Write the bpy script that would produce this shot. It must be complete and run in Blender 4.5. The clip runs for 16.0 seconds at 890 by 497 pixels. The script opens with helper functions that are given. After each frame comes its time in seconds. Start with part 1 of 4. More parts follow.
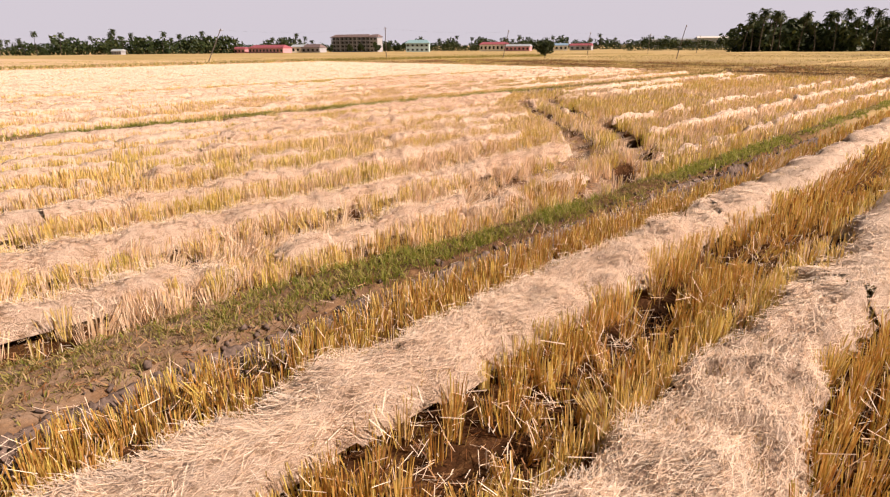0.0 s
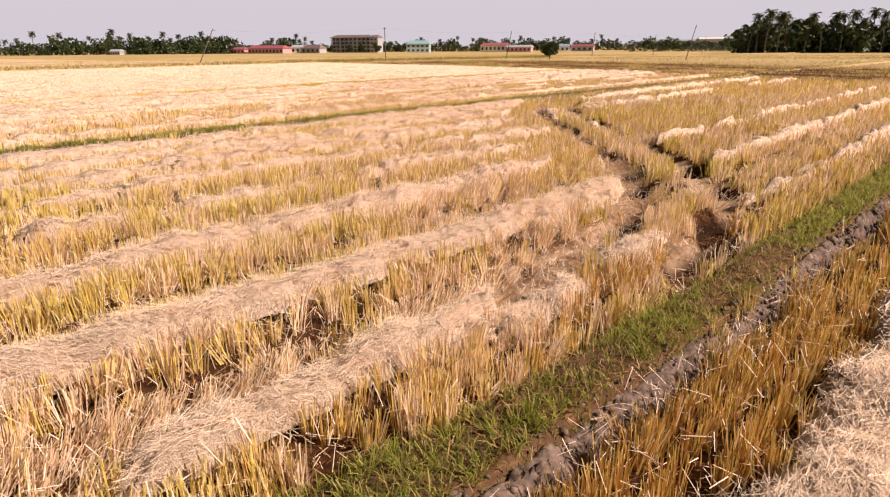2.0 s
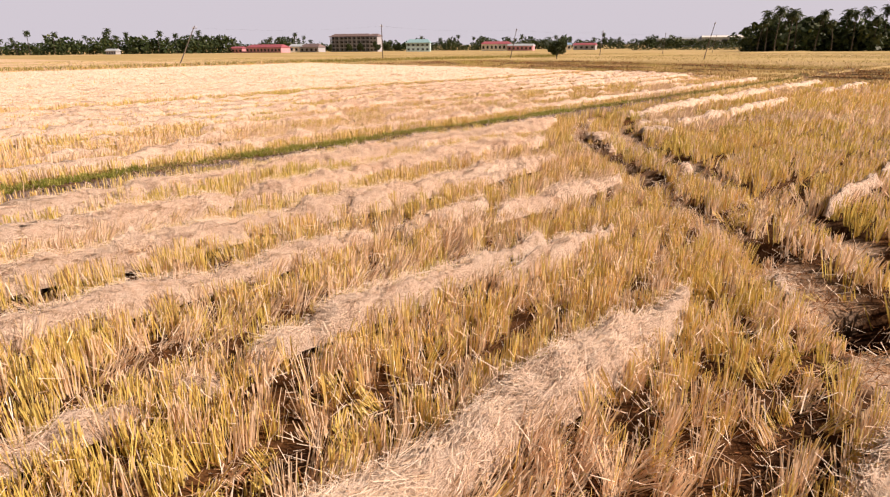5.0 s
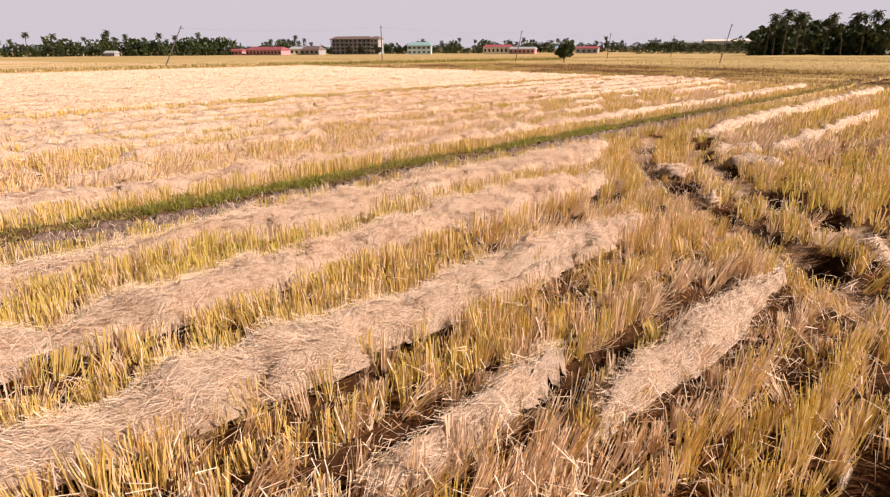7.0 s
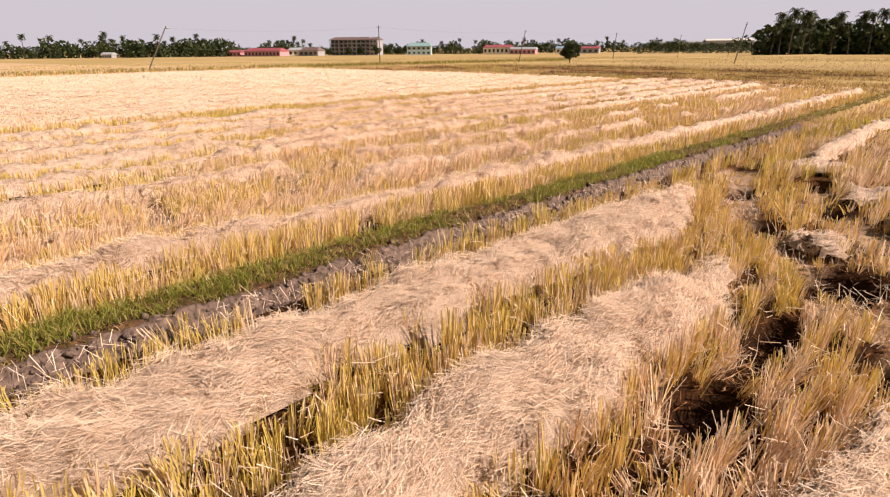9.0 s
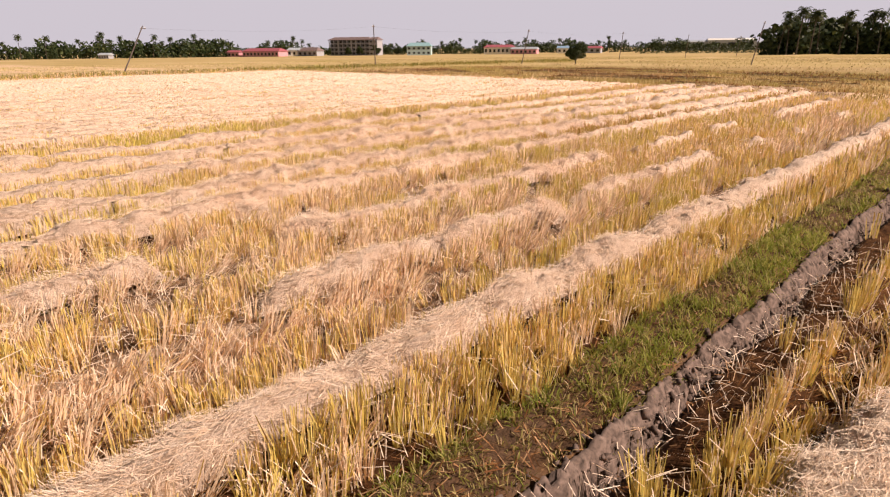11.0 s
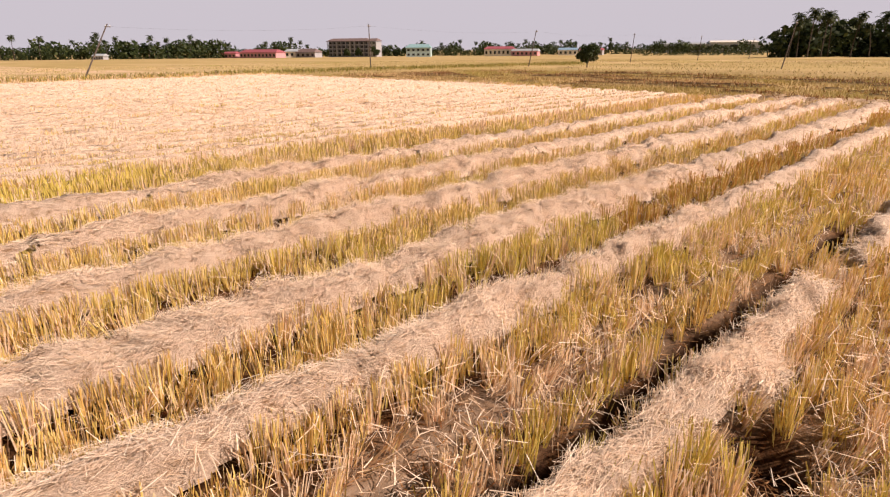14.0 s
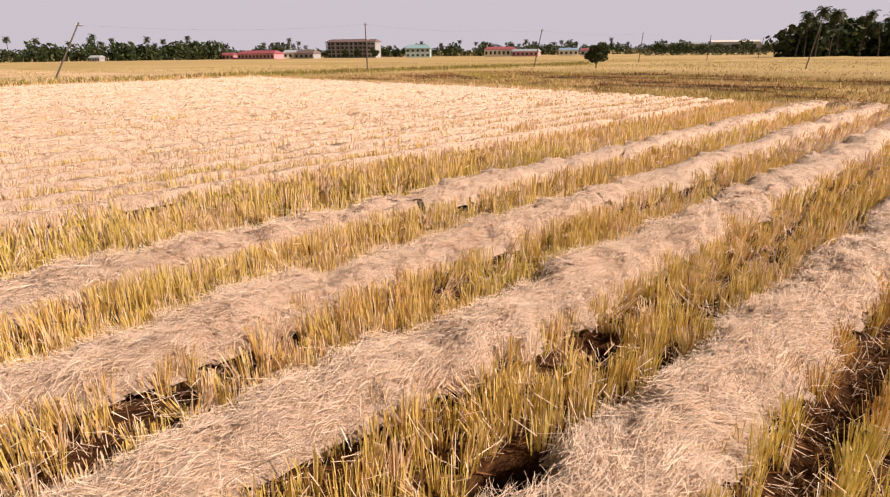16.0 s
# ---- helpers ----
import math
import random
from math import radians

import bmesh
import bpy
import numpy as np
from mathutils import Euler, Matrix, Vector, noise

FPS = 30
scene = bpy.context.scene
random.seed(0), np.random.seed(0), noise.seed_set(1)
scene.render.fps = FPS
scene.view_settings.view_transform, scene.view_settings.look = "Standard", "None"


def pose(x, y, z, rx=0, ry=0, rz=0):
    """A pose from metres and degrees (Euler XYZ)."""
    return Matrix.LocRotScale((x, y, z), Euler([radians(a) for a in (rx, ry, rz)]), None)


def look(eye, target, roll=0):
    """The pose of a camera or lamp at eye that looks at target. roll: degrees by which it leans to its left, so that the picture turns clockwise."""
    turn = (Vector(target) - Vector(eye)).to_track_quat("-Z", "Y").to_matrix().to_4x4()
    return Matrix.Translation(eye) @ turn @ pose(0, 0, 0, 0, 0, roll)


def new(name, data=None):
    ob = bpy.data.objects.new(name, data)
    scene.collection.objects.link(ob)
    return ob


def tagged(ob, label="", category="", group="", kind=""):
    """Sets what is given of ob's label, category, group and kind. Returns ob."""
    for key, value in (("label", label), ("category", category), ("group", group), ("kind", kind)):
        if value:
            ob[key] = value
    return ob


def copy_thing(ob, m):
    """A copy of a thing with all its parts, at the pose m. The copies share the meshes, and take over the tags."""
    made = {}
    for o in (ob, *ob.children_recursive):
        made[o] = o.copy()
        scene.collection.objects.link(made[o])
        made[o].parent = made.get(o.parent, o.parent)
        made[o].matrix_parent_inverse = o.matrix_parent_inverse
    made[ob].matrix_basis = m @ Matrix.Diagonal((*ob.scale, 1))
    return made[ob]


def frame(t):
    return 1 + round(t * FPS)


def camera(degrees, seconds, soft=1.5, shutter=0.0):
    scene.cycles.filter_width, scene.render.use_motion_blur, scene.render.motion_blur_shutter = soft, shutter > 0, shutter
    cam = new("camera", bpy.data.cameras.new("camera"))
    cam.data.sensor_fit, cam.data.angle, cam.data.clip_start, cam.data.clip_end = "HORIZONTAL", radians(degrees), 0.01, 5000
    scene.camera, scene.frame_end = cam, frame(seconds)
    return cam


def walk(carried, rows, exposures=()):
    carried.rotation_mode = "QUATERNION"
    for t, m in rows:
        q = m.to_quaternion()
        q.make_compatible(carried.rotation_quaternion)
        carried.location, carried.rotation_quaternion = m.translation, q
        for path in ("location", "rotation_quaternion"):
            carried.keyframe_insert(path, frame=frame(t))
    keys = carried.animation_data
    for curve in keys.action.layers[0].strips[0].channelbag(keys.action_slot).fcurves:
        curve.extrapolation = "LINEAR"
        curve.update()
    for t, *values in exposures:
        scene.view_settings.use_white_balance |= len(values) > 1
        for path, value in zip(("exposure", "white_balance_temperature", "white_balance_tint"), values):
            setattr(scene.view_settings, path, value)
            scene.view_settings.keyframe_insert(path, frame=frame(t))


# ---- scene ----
cam = camera(74.0, 16.0, soft=1.2)
PATH = [
    (0, (0.348, 0.981, 2.694), (-0.989, 2.319, 2.043), -0.48),
    (0.5, (-0.321, 1.620, 2.693), (-1.658, 2.958, 2.044), -0.43),
    (1, (-1.009, 2.281, 2.687), (-2.346, 3.620, 2.038), -0.40),
    (1.5, (-1.756, 2.975, 2.692), (-3.093, 4.313, 2.043), -0.41),
    (2, (-2.584, 3.710, 2.687), (-3.922, 5.048, 2.038), -0.39),
    (2.5, (-3.419, 4.498, 2.682), (-4.757, 5.836, 2.034), -0.45),
    (3, (-4.297, 5.334, 2.683), (-5.635, 6.672, 2.035), -0.43),
    (3.5, (-5.177, 6.162, 2.679), (-6.516, 7.500, 2.032), -0.42),
    (4, (-6.057, 7.024, 2.696), (-7.397, 8.360, 2.048), -0.48),
    (4.2, (-6.413, 7.377, 2.714), (-7.751, 8.713, 2.062), -0.54),
    (6.3, (-10.596, 11.429, 2.572), (-11.937, 12.764, 1.924), -0.35),
    (6.5, (-10.984, 11.764, 2.554), (-12.325, 13.100, 1.910), -0.37),
    (7, (-11.932, 12.575, 2.535), (-13.273, 13.911, 1.892), -0.31),
    (7.5, (-12.864, 13.381, 2.541), (-14.206, 14.718, 1.898), -0.37),
    (8, (-13.779, 14.187, 2.552), (-15.121, 15.523, 1.909), -0.41),
    (8.5, (-14.668, 15.033, 2.549), (-16.011, 16.369, 1.907), -0.38),
    (9, (-15.472, 15.891, 2.565), (-16.815, 17.227, 1.923), -0.51),
    (9.2, (-15.801, 16.240, 2.533), (-17.146, 17.579, 1.900), -0.56),
    (11.3, (-19.938, 20.625, 2.699), (-21.282, 21.959, 2.056), -0.58),
    (11.5, (-20.334, 20.968, 2.677), (-21.676, 22.305, 2.036), -0.53),
    (12, (-21.276, 21.875, 2.676), (-22.618, 23.212, 2.035), -0.51),
    (12.5, (-22.182, 22.726, 2.671), (-23.525, 24.062, 2.030), -0.50),
    (13, (-23.182, 23.634, 2.667), (-24.526, 24.970, 2.029), -0.57),
    (13.5, (-24.198, 24.555, 2.687), (-25.542, 25.892, 2.049), -0.52),
    (14, (-25.213, 25.499, 2.684), (-26.557, 26.837, 2.046), -0.46),
    (14.5, (-26.215, 26.414, 2.684), (-27.558, 27.751, 2.045), -0.41),
    (15, (-27.197, 27.267, 2.683), (-28.539, 28.605, 2.045), -0.50),
    (15.5, (-28.161, 28.141, 2.649), (-29.504, 29.479, 2.012), -0.48),
    (16, (-29.137, 29.047, 2.625), (-30.481, 30.385, 1.989), -0.63),
]
walk(cam, [(t, look(eye, target, roll)) for t, eye, target, roll in PATH], [(0, 0.56), (5, 0.53), (11, 0.48), (16, 0.42)])


# ---------------------------------------------------------------- world, sun
SUN_AZ, SUN_EL = 31.0, 38.0          # degrees from +x towards +y, and above the horizon
world = bpy.data.worlds.new("sky")
scene.world = world
world.use_nodes = True
wn = world.node_tree
wn.nodes.clear()
sky = wn.nodes.new("ShaderNodeTexSky")
sky.sky_type, sky.sun_disc = "NISHITA", False
sky.sun_elevation, sky.sun_rotation = radians(SUN_EL), radians(90 - SUN_AZ)
sky.air_density, sky.dust_density, sky.ozone_density = 1.0, 4.0, 1.0
bg = wn.nodes.new("ShaderNodeBackground")
haze = wn.nodes.new("ShaderNodeMix")
haze.data_type = "RGBA"
haze.inputs["B"].default_value = (6.5, 5.9, 6.55, 1)
out = wn.nodes.new("ShaderNodeOutputWorld")
way = wn.nodes.new("ShaderNodeTexCoord")
part_of = wn.nodes.new("ShaderNodeSeparateXYZ")
low_air = wn.nodes.new("ShaderNodeMapRange")
for slot, value in (("From Min", 0.08), ("From Max", 0.24), ("To Min", 0.88), ("To Max", 0.0)):
    low_air.inputs[slot].default_value = value
wn.links.new(way.outputs["Generated"], part_of.inputs[0])
wn.links.new(part_of.outputs["Z"], low_air.inputs["Value"])
wn.links.new(low_air.outputs[0], haze.inputs["Factor"])
clear = wn.nodes.new("ShaderNodeVectorMath")
clear.operation = "MULTIPLY"
clear.inputs[1].default_value = (0.24, 0.205, 0.165)
wn.links.new(sky.outputs[0], clear.inputs[0])
wn.links.new(clear.outputs[0], haze.inputs["A"])
wn.links.new(haze.outputs["Result"], bg.inputs[0])
bg.inputs[1].default_value = 0.078
wn.links.new(bg.outputs[0], out.inputs[0])

sun = bpy.data.lights.new("sun", "SUN")
sun.energy, sun.angle, sun.color = 5.0, radians(0.53), (1.0, 0.805, 0.67)
to_sun = Vector((math.cos(radians(SUN_AZ)) * math.cos(radians(SUN_EL)), math.sin(radians(SUN_AZ)) * math.cos(radians(SUN_EL)), math.sin(radians(SUN_EL))))
sun_ob = new("sun", sun)
sun_ob.rotation_euler = to_sun.to_track_quat("Z", "Y").to_euler()
sun_ob.location = (0, 0, 60)


# ---------------------------------------------------------------- materials
def shader(name, rough=0.8):
    m = bpy.data.materials.new(name)
    m.use_nodes = True
    nt = m.node_tree
    b = nt.nodes["Principled BSDF"]
    b.inputs["Roughness"].default_value = rough
    b.inputs["Specular IOR Level"].default_value = 0.25
    return m, nt, b


def ramp(nt, src, stops):
    r = nt.nodes.new("ShaderNodeValToRGB")
    els = r.color_ramp.elements
    while len(els) < len(stops):
        els.new(0.5)
    for e, (p, c) in zip(els, stops):
        e.position, e.color = p, (*c, 1)
    nt.links.new(src, r.inputs[0])
    return r.outputs[0]


def tex_noise(nt, scale, detail=4, stretch=(1, 1, 1), rough=0.6):
    co = nt.nodes.new("ShaderNodeTexCoord")
    mp = nt.nodes.new("ShaderNodeMapping")
    mp.inputs["Scale"].default_value = stretch
    nz = nt.nodes.new("ShaderNodeTexNoise")
    nz.inputs["Scale"].default_value, nz.inputs["Detail"].default_value = scale, detail
    nz.inputs["Roughness"].default_value = rough
    nt.links.new(co.outputs["Object"], mp.inputs[0])
    nt.links.new(mp.outputs[0], nz.inputs[0])
    return nz.outputs[0]


def blend(nt, fac, a, b, mode="MIX"):
    m = nt.nodes.new("ShaderNodeMix")
    m.data_type, m.blend_type = "RGBA", mode
    for value, slot in ((fac, "Factor"), (a, "A"), (b, "B")):
        if hasattr(value, "is_output"):
            nt.links.new(value, m.inputs[slot])
        elif slot == "Factor":
            m.inputs[slot].default_value = value
        else:
            m.inputs[slot].default_value = (*value, 1)
    return m.outputs["Result"]


def steps(nt, src, lo, hi):
    r = nt.nodes.new("ShaderNodeMapRange")
    r.inputs["From Min"].default_value, r.inputs["From Max"].default_value = lo, hi
    nt.links.new(src, r.inputs["Value"])
    return r.outputs[0]


def bump(nt, b, height, strength, distance):
    n = nt.nodes.new("ShaderNodeBump")
    n.inputs["Strength"].default_value, n.inputs["Distance"].default_value = strength, distance
    nt.links.new(height, n.inputs["Height"])
    nt.links.new(n.outputs[0], b.inputs["Normal"])


def blade_material(name, stops, patch=None, patch_scale=0.35, see_through=0.25, rough=0.55):
    """Thin plant matter: a colour for each blade, drifting in patches, some light let through."""
    m, nt, b = shader(name, rough)
    g = nt.nodes.new("ShaderNodeNewGeometry")
    col = ramp(nt, g.outputs["Random Per Island"], stops)
    if patch:
        nz = tex_noise(nt, patch_scale, 3)
        col = blend(nt, steps(nt, nz, 0.42, 0.68), col, patch)
    nt.links.new(col, b.inputs["Base Color"])
    t = nt.nodes.new("ShaderNodeBsdfTranslucent")
    nt.links.new(col, t.inputs[0])
    mix = nt.nodes.new("ShaderNodeMixShader")
    mix.inputs[0].default_value = see_through
    nt.links.new(b.outputs[0], mix.inputs[1])
    nt.links.new(t.outputs[0], mix.inputs[2])
    nt.links.new(mix.outputs[0], nt.nodes["Material Output"].inputs[0])
    return m


def plain(name, colour, rough=0.7, vary=0.15, scale=3.0, metal=0.0):
    m, nt, b = shader(name, rough)
    nz = tex_noise(nt, scale, 5)
    dark = tuple(c * (1 - vary) for c in colour)
    light = tuple(min(1, c * (1 + vary)) for c in colour)
    nt.links.new(ramp(nt, nz, [(0.3, dark), (0.7, light)]), b.inputs["Base Color"])
    b.inputs["Metallic"].default_value = metal
    bump(nt, b, tex_noise(nt, scale * 12, 3), 0.2, 0.01)
    return m


M_STUBBLE = blade_material("rice_stubble", [(0.0, (0.66, 0.40, 0.13)), (0.2, (0.78, 0.52, 0.19)), (0.4, (0.74, 0.54, 0.14)),
                                            (0.6, (0.86, 0.64, 0.31)), (0.8, (0.65, 0.53, 0.12)), (1.0, (0.90, 0.71, 0.46))], (0.68, 0.55, 0.14), 0.22, see_through=0.25)
M_RUST = blade_material("rusty_stubble", [(0.0, (0.50, 0.24, 0.07)), (0.4, (0.62, 0.36, 0.10)), (0.7, (0.52, 0.37, 0.08)), (1.0, (0.72, 0.48, 0.20))], see_through=0.3)
M_SHEATH = blade_material("withered_leaf", [(0.0, (0.18, 0.07, 0.025)), (0.5, (0.32, 0.15, 0.055)), (1.0, (0.60, 0.37, 0.20))], see_through=0.2)
M_PALE = blade_material("dry_stubble", [(0.0, (0.84, 0.62, 0.43)), (0.5, (0.90, 0.72, 0.55)), (1.0, (0.78, 0.54, 0.32))], see_through=0.3)
M_STRAW = blade_material("loose_straw", [(0.0, (0.52, 0.34, 0.20)), (0.10, (0.80, 0.58, 0.40)), (0.2, (0.90, 0.70, 0.55)), (0.4, (0.93, 0.77, 0.63)), (0.75, (0.90, 0.70, 0.55)), (1.0, (0.95, 0.85, 0.75))], see_through=0.10)
M_GRASS = blade_material("bund_grass", [(0.0, (0.18, 0.23, 0.035)), (0.4, (0.32, 0.35, 0.06)), (0.75, (0.46, 0.42, 0.11)), (1.0, (0.55, 0.46, 0.18))], see_through=0.48)


M_PALE_GRASS = blade_material("dry_grass", [(0.0, (0.22, 0.20, 0.06)), (0.35, (0.34, 0.28, 0.10)), (0.7, (0.46, 0.34, 0.16)), (1.0, (0.58, 0.43, 0.25))], see_through=0.3)


def straw_bed():
    m, nt, b = shader("straw_bed", 0.75)
    nz = tex_noise(nt, 9, 8, (1, 0.6, 1), 0.7)
    # shade between the stalks is put into the bed's colour, broad and fine
    col = ramp(nt, nz, [(0.27, (0.30, 0.17, 0.09)), (0.38, (0.58, 0.41, 0.29)), (0.50, (0.82, 0.64, 0.52)), (0.8, (0.90, 0.75, 0.63))])
    fibres = tex_noise(nt, 70, 6, (1.6, 0.5, 1), 0.75)
    gap_shade = ramp(nt, fibres, [(0.32, (0.50, 0.36, 0.26)), (0.44, (0.92, 0.87, 0.83)), (0.56, (1.0, 1.0, 1.0))])
    nt.links.new(blend(nt, 0.85, col, gap_shade, "MULTIPLY"), b.inputs["Base Color"])
    bump(nt, b, fibres, 1.0, 0.05)
    return m


M_BED = straw_bed()


def soil():
    """Dark paddy mud with chopped straw lying on it; away from the churned strips the straw covers it. Shade in pits
    and between tufts is coloured in.
    """
    m, nt, b = shader("paddy_soil", 0.95)
    b.inputs["Specular IOR Level"].default_value = 0.08
    mud = ramp(nt, tex_noise(nt, 1.7, 8), [(0.3, (0.014, 0.007, 0.004)), (0.55, (0.034, 0.016, 0.009)), (0.8, (0.07, 0.036, 0.02))])
    fine = tex_noise(nt, 14, 8, (1, 0.5, 1), 0.75)
    litter = ramp(nt, fine, [(0.3, (0.09, 0.035, 0.012)), (0.55, (0.24, 0.11, 0.04)), (0.75, (0.52, 0.32, 0.16))])
    bands = tex_noise(nt, 0.5, 5, (1.6, 0.12, 1))
    cover = blend(nt, 0.5, steps(nt, fine, 0.5, 0.68), steps(nt, bands, 0.45, 0.7))
    at = nt.nodes.new("ShaderNodeAttribute")
    at.attribute_name = "straw_less_shade"
    col = blend(nt, 0.0, mud, litter)
    node = col.node
    mul = nt.nodes.new("ShaderNodeMath")
    mul.operation, mul.use_clamp = "MULTIPLY", True
    nt.links.new(cover, mul.inputs[0])
    nt.links.new(at.outputs["Fac"], mul.inputs[1])
    add = nt.nodes.new("ShaderNodeMath")
    add.operation, add.use_clamp = "MULTIPLY_ADD", True
    nt.links.new(at.outputs["Fac"], add.inputs[0])
    add.inputs[1].default_value = 0.30
    nt.links.new(mul.outputs[0], add.inputs[2])
    nt.links.new(add.outputs[0], node.inputs["Factor"])
    # far plots: broad bands of yellow-green and dry stubble
    broad = ramp(nt, tex_noise(nt, 0.035, 6, (0.25, 1.0, 1)), [(0.3, (0.36, 0.28, 0.11)), (0.5, (0.48, 0.36, 0.17)), (0.7, (0.60, 0.45, 0.27))])
    far = nt.nodes.new("ShaderNodeAttribute")
    far.attribute_name = "far_plot"
    mat = nt.nodes.new("ShaderNodeAttribute")
    mat.attribute_name = "straw_mat"
    strewn_straw = ramp(nt, tex_noise(nt, 6, 8, (1.4, 0.7, 1), 0.7), [(0.3, (0.30, 0.17, 0.09)), (0.42, (0.66, 0.46, 0.31)), (0.6, (0.84, 0.64, 0.49))])
    col2 = blend(nt, mat.outputs["Fac"], blend(nt, far.outputs["Fac"], col, broad), strewn_straw)
    nt.links.new(col2, b.inputs["Base Color"])
    bump(nt, b, tex_noise(nt, 11, 8, (1, 0.6, 1)), 0.8, 0.06)
    return m


M_SOIL = soil()
M_MUD = plain("dried_mud", (0.15, 0.108, 0.092), 0.95, 0.7, 16)
M_TRUNK = plain("palm_trunk", (0.07, 0.055, 0.045), 0.9, 0.3, 2)
M_BARK = plain("bark", (0.10, 0.08, 0.06), 0.9, 0.3, 3)
M_FROND = blade_material("palm_frond", [(0, (0.025, 0.04, 0.015)), (0.6, (0.045, 0.065, 0.022)), (1, (0.10, 0.10, 0.04))], see_through=0.15)
M_LEAF = blade_material("tree_leaf", [(0, (0.02, 0.035, 0.013)), (0.6, (0.04, 0.06, 0.02)), (1, (0.08, 0.095, 0.03))], see_through=0.15)
M_POLE = plain("weathered_pole", (0.12, 0.095, 0.085), 0.8, 0.25, 4)
M_WIRE = plain("wire", (0.05, 0.05, 0.05), 0.5, 0.05)
M_CREAM = plain("cream_render", (0.36, 0.36, 0.40), 0.8, 0.1, 0.6)
M_WHITE = plain("white_paint", (0.78, 0.76, 0.74), 0.7, 0.06, 0.6)
# dark bluish copy of the render: gallery shade put into the wall colour
M_SHADE = plain("shaded_render", (0.16, 0.17, 0.20), 0.8, 0.12, 0.6)
M_REDROOF = plain("red_tile", (0.34, 0.10, 0.13), 0.7, 0.2, 0.8)
M_PINK = plain("rose_wall", (0.58, 0.30, 0.34), 0.8, 0.1, 0.6)
M_BROWNROOF = plain("brown_tile", (0.19, 0.14, 0.14), 0.75, 0.2, 0.8)
M_TEAL = plain("teal_roof", (0.26, 0.42, 0.47), 0.5, 0.1, 0.6)
M_AQUA = plain("aqua_wall", (0.40, 0.52, 0.55), 0.8, 0.08, 0.6)
M_BLUE = plain("blue_metal_roof", (0.24, 0.36, 0.52), 0.45, 0.1, 0.6)
M_STEEL = plain("grey_metal_sheet", (0.40, 0.44, 0.50), 0.45, 0.08, 0.4)
M_GLASS = plain("dark_window", (0.04, 0.045, 0.05), 0.15, 0.1)


# ---------------------------------------------------------------- small tools
RNG = np.random.default_rng(7)


def lattice(i, j, seed):
    h = (i.astype(np.int64) * 374761393 + j.astype(np.int64) * 668265263 + seed * 974634777) & 0x7FFFFFFF
    h = ((h ^ (h >> 13)) * 1274126177) & 0x7FFFFFFF
    return ((h ^ (h >> 16)) & 0xFFFFF) / 0xFFFFF


def vnoise(x, y, seed=0):
    """Smooth noise, 0 to 1, with a cell of one unit."""
    i, j = np.floor(x), np.floor(y)
    u, v = x - i, y - j
    u, v = u * u * (3 - 2 * u), v * v * (3 - 2 * v)
    a, b = lattice(i, j, seed), lattice(i + 1, j, seed)
    c, d = lattice(i, j + 1, seed), lattice(i + 1, j + 1, seed)
    return (a * (1 - u) + b * u) * (1 - v) + (c * (1 - u) + d * u) * v


def fbm(x, y, seed=0):
    return 0.55 * vnoise(x, y, seed) + 0.28 * vnoise(x * 2.1, y * 2.1, seed + 1) + 0.17 * vnoise(x * 4.3, y * 4.3, seed + 2)


def mesh_of(name, verts, faces, material, smooth=False):
    """A mesh from arrays: verts (n, 3), faces (m, 3 or 4)."""
    me = bpy.data.meshes.new(name)
    n, (m, k) = len(verts), faces.shape
    me.vertices.add(n)
    me.vertices.foreach_set("co", np.asarray(verts, np.float32).ravel())
    me.loops.add(m * k)
    me.loops.foreach_set("vertex_index", np.asarray(faces, np.int32).ravel())
    me.polygons.add(m)
    me.polygons.foreach_set("loop_start", np.arange(0, m * k, k, dtype=np.int32))
    if smooth:
        me.polygons.foreach_set("use_smooth", np.ones(m, bool))
    me.update(calc_edges=True)
    me.materials.append(material)
    return me


def blades(root, yaw, lean, lean_dir, length, width, bend, two=True):
    """Strips that rise from root, lean by an angle towards lean_dir and bend further on; yaw turns their flat side."""
    n = len(root)
    side = np.stack([np.cos(yaw), np.sin(yaw), np.zeros(n)], 1) * (width / 2)[:, None]
    flat = np.stack([np.cos(lean_dir), np.sin(lean_dir), np.zeros(n)], 1)
    up = np.array([0, 0, 1.0])

    def along(a):
        return flat * np.sin(a)[:, None] + up * np.cos(a)[:, None]
    if two:
        mid = root + along(lean) * (length * 0.55)[:, None]
        tip = mid + along(lean + bend) * (length * 0.45)[:, None]
        v = np.stack([root - side, root + side, mid - side * 0.9, mid + side * 0.9, tip - side * 0.45, tip + side * 0.45], 1)
        f = np.array([[0, 1, 3, 2], [2, 3, 5, 4]])
    else:
        tip = root + along(lean + bend * 0.4) * length[:, None]
        v = np.stack([root - side, root + side, tip - side * 0.6, tip + side * 0.6], 1)
        f = np.array([[0, 1, 3, 2]])
    k = v.shape[1]
    return v.reshape(-1, 3), (f[None] + (np.arange(n) * k)[:, None, None]).reshape(-1, 4)


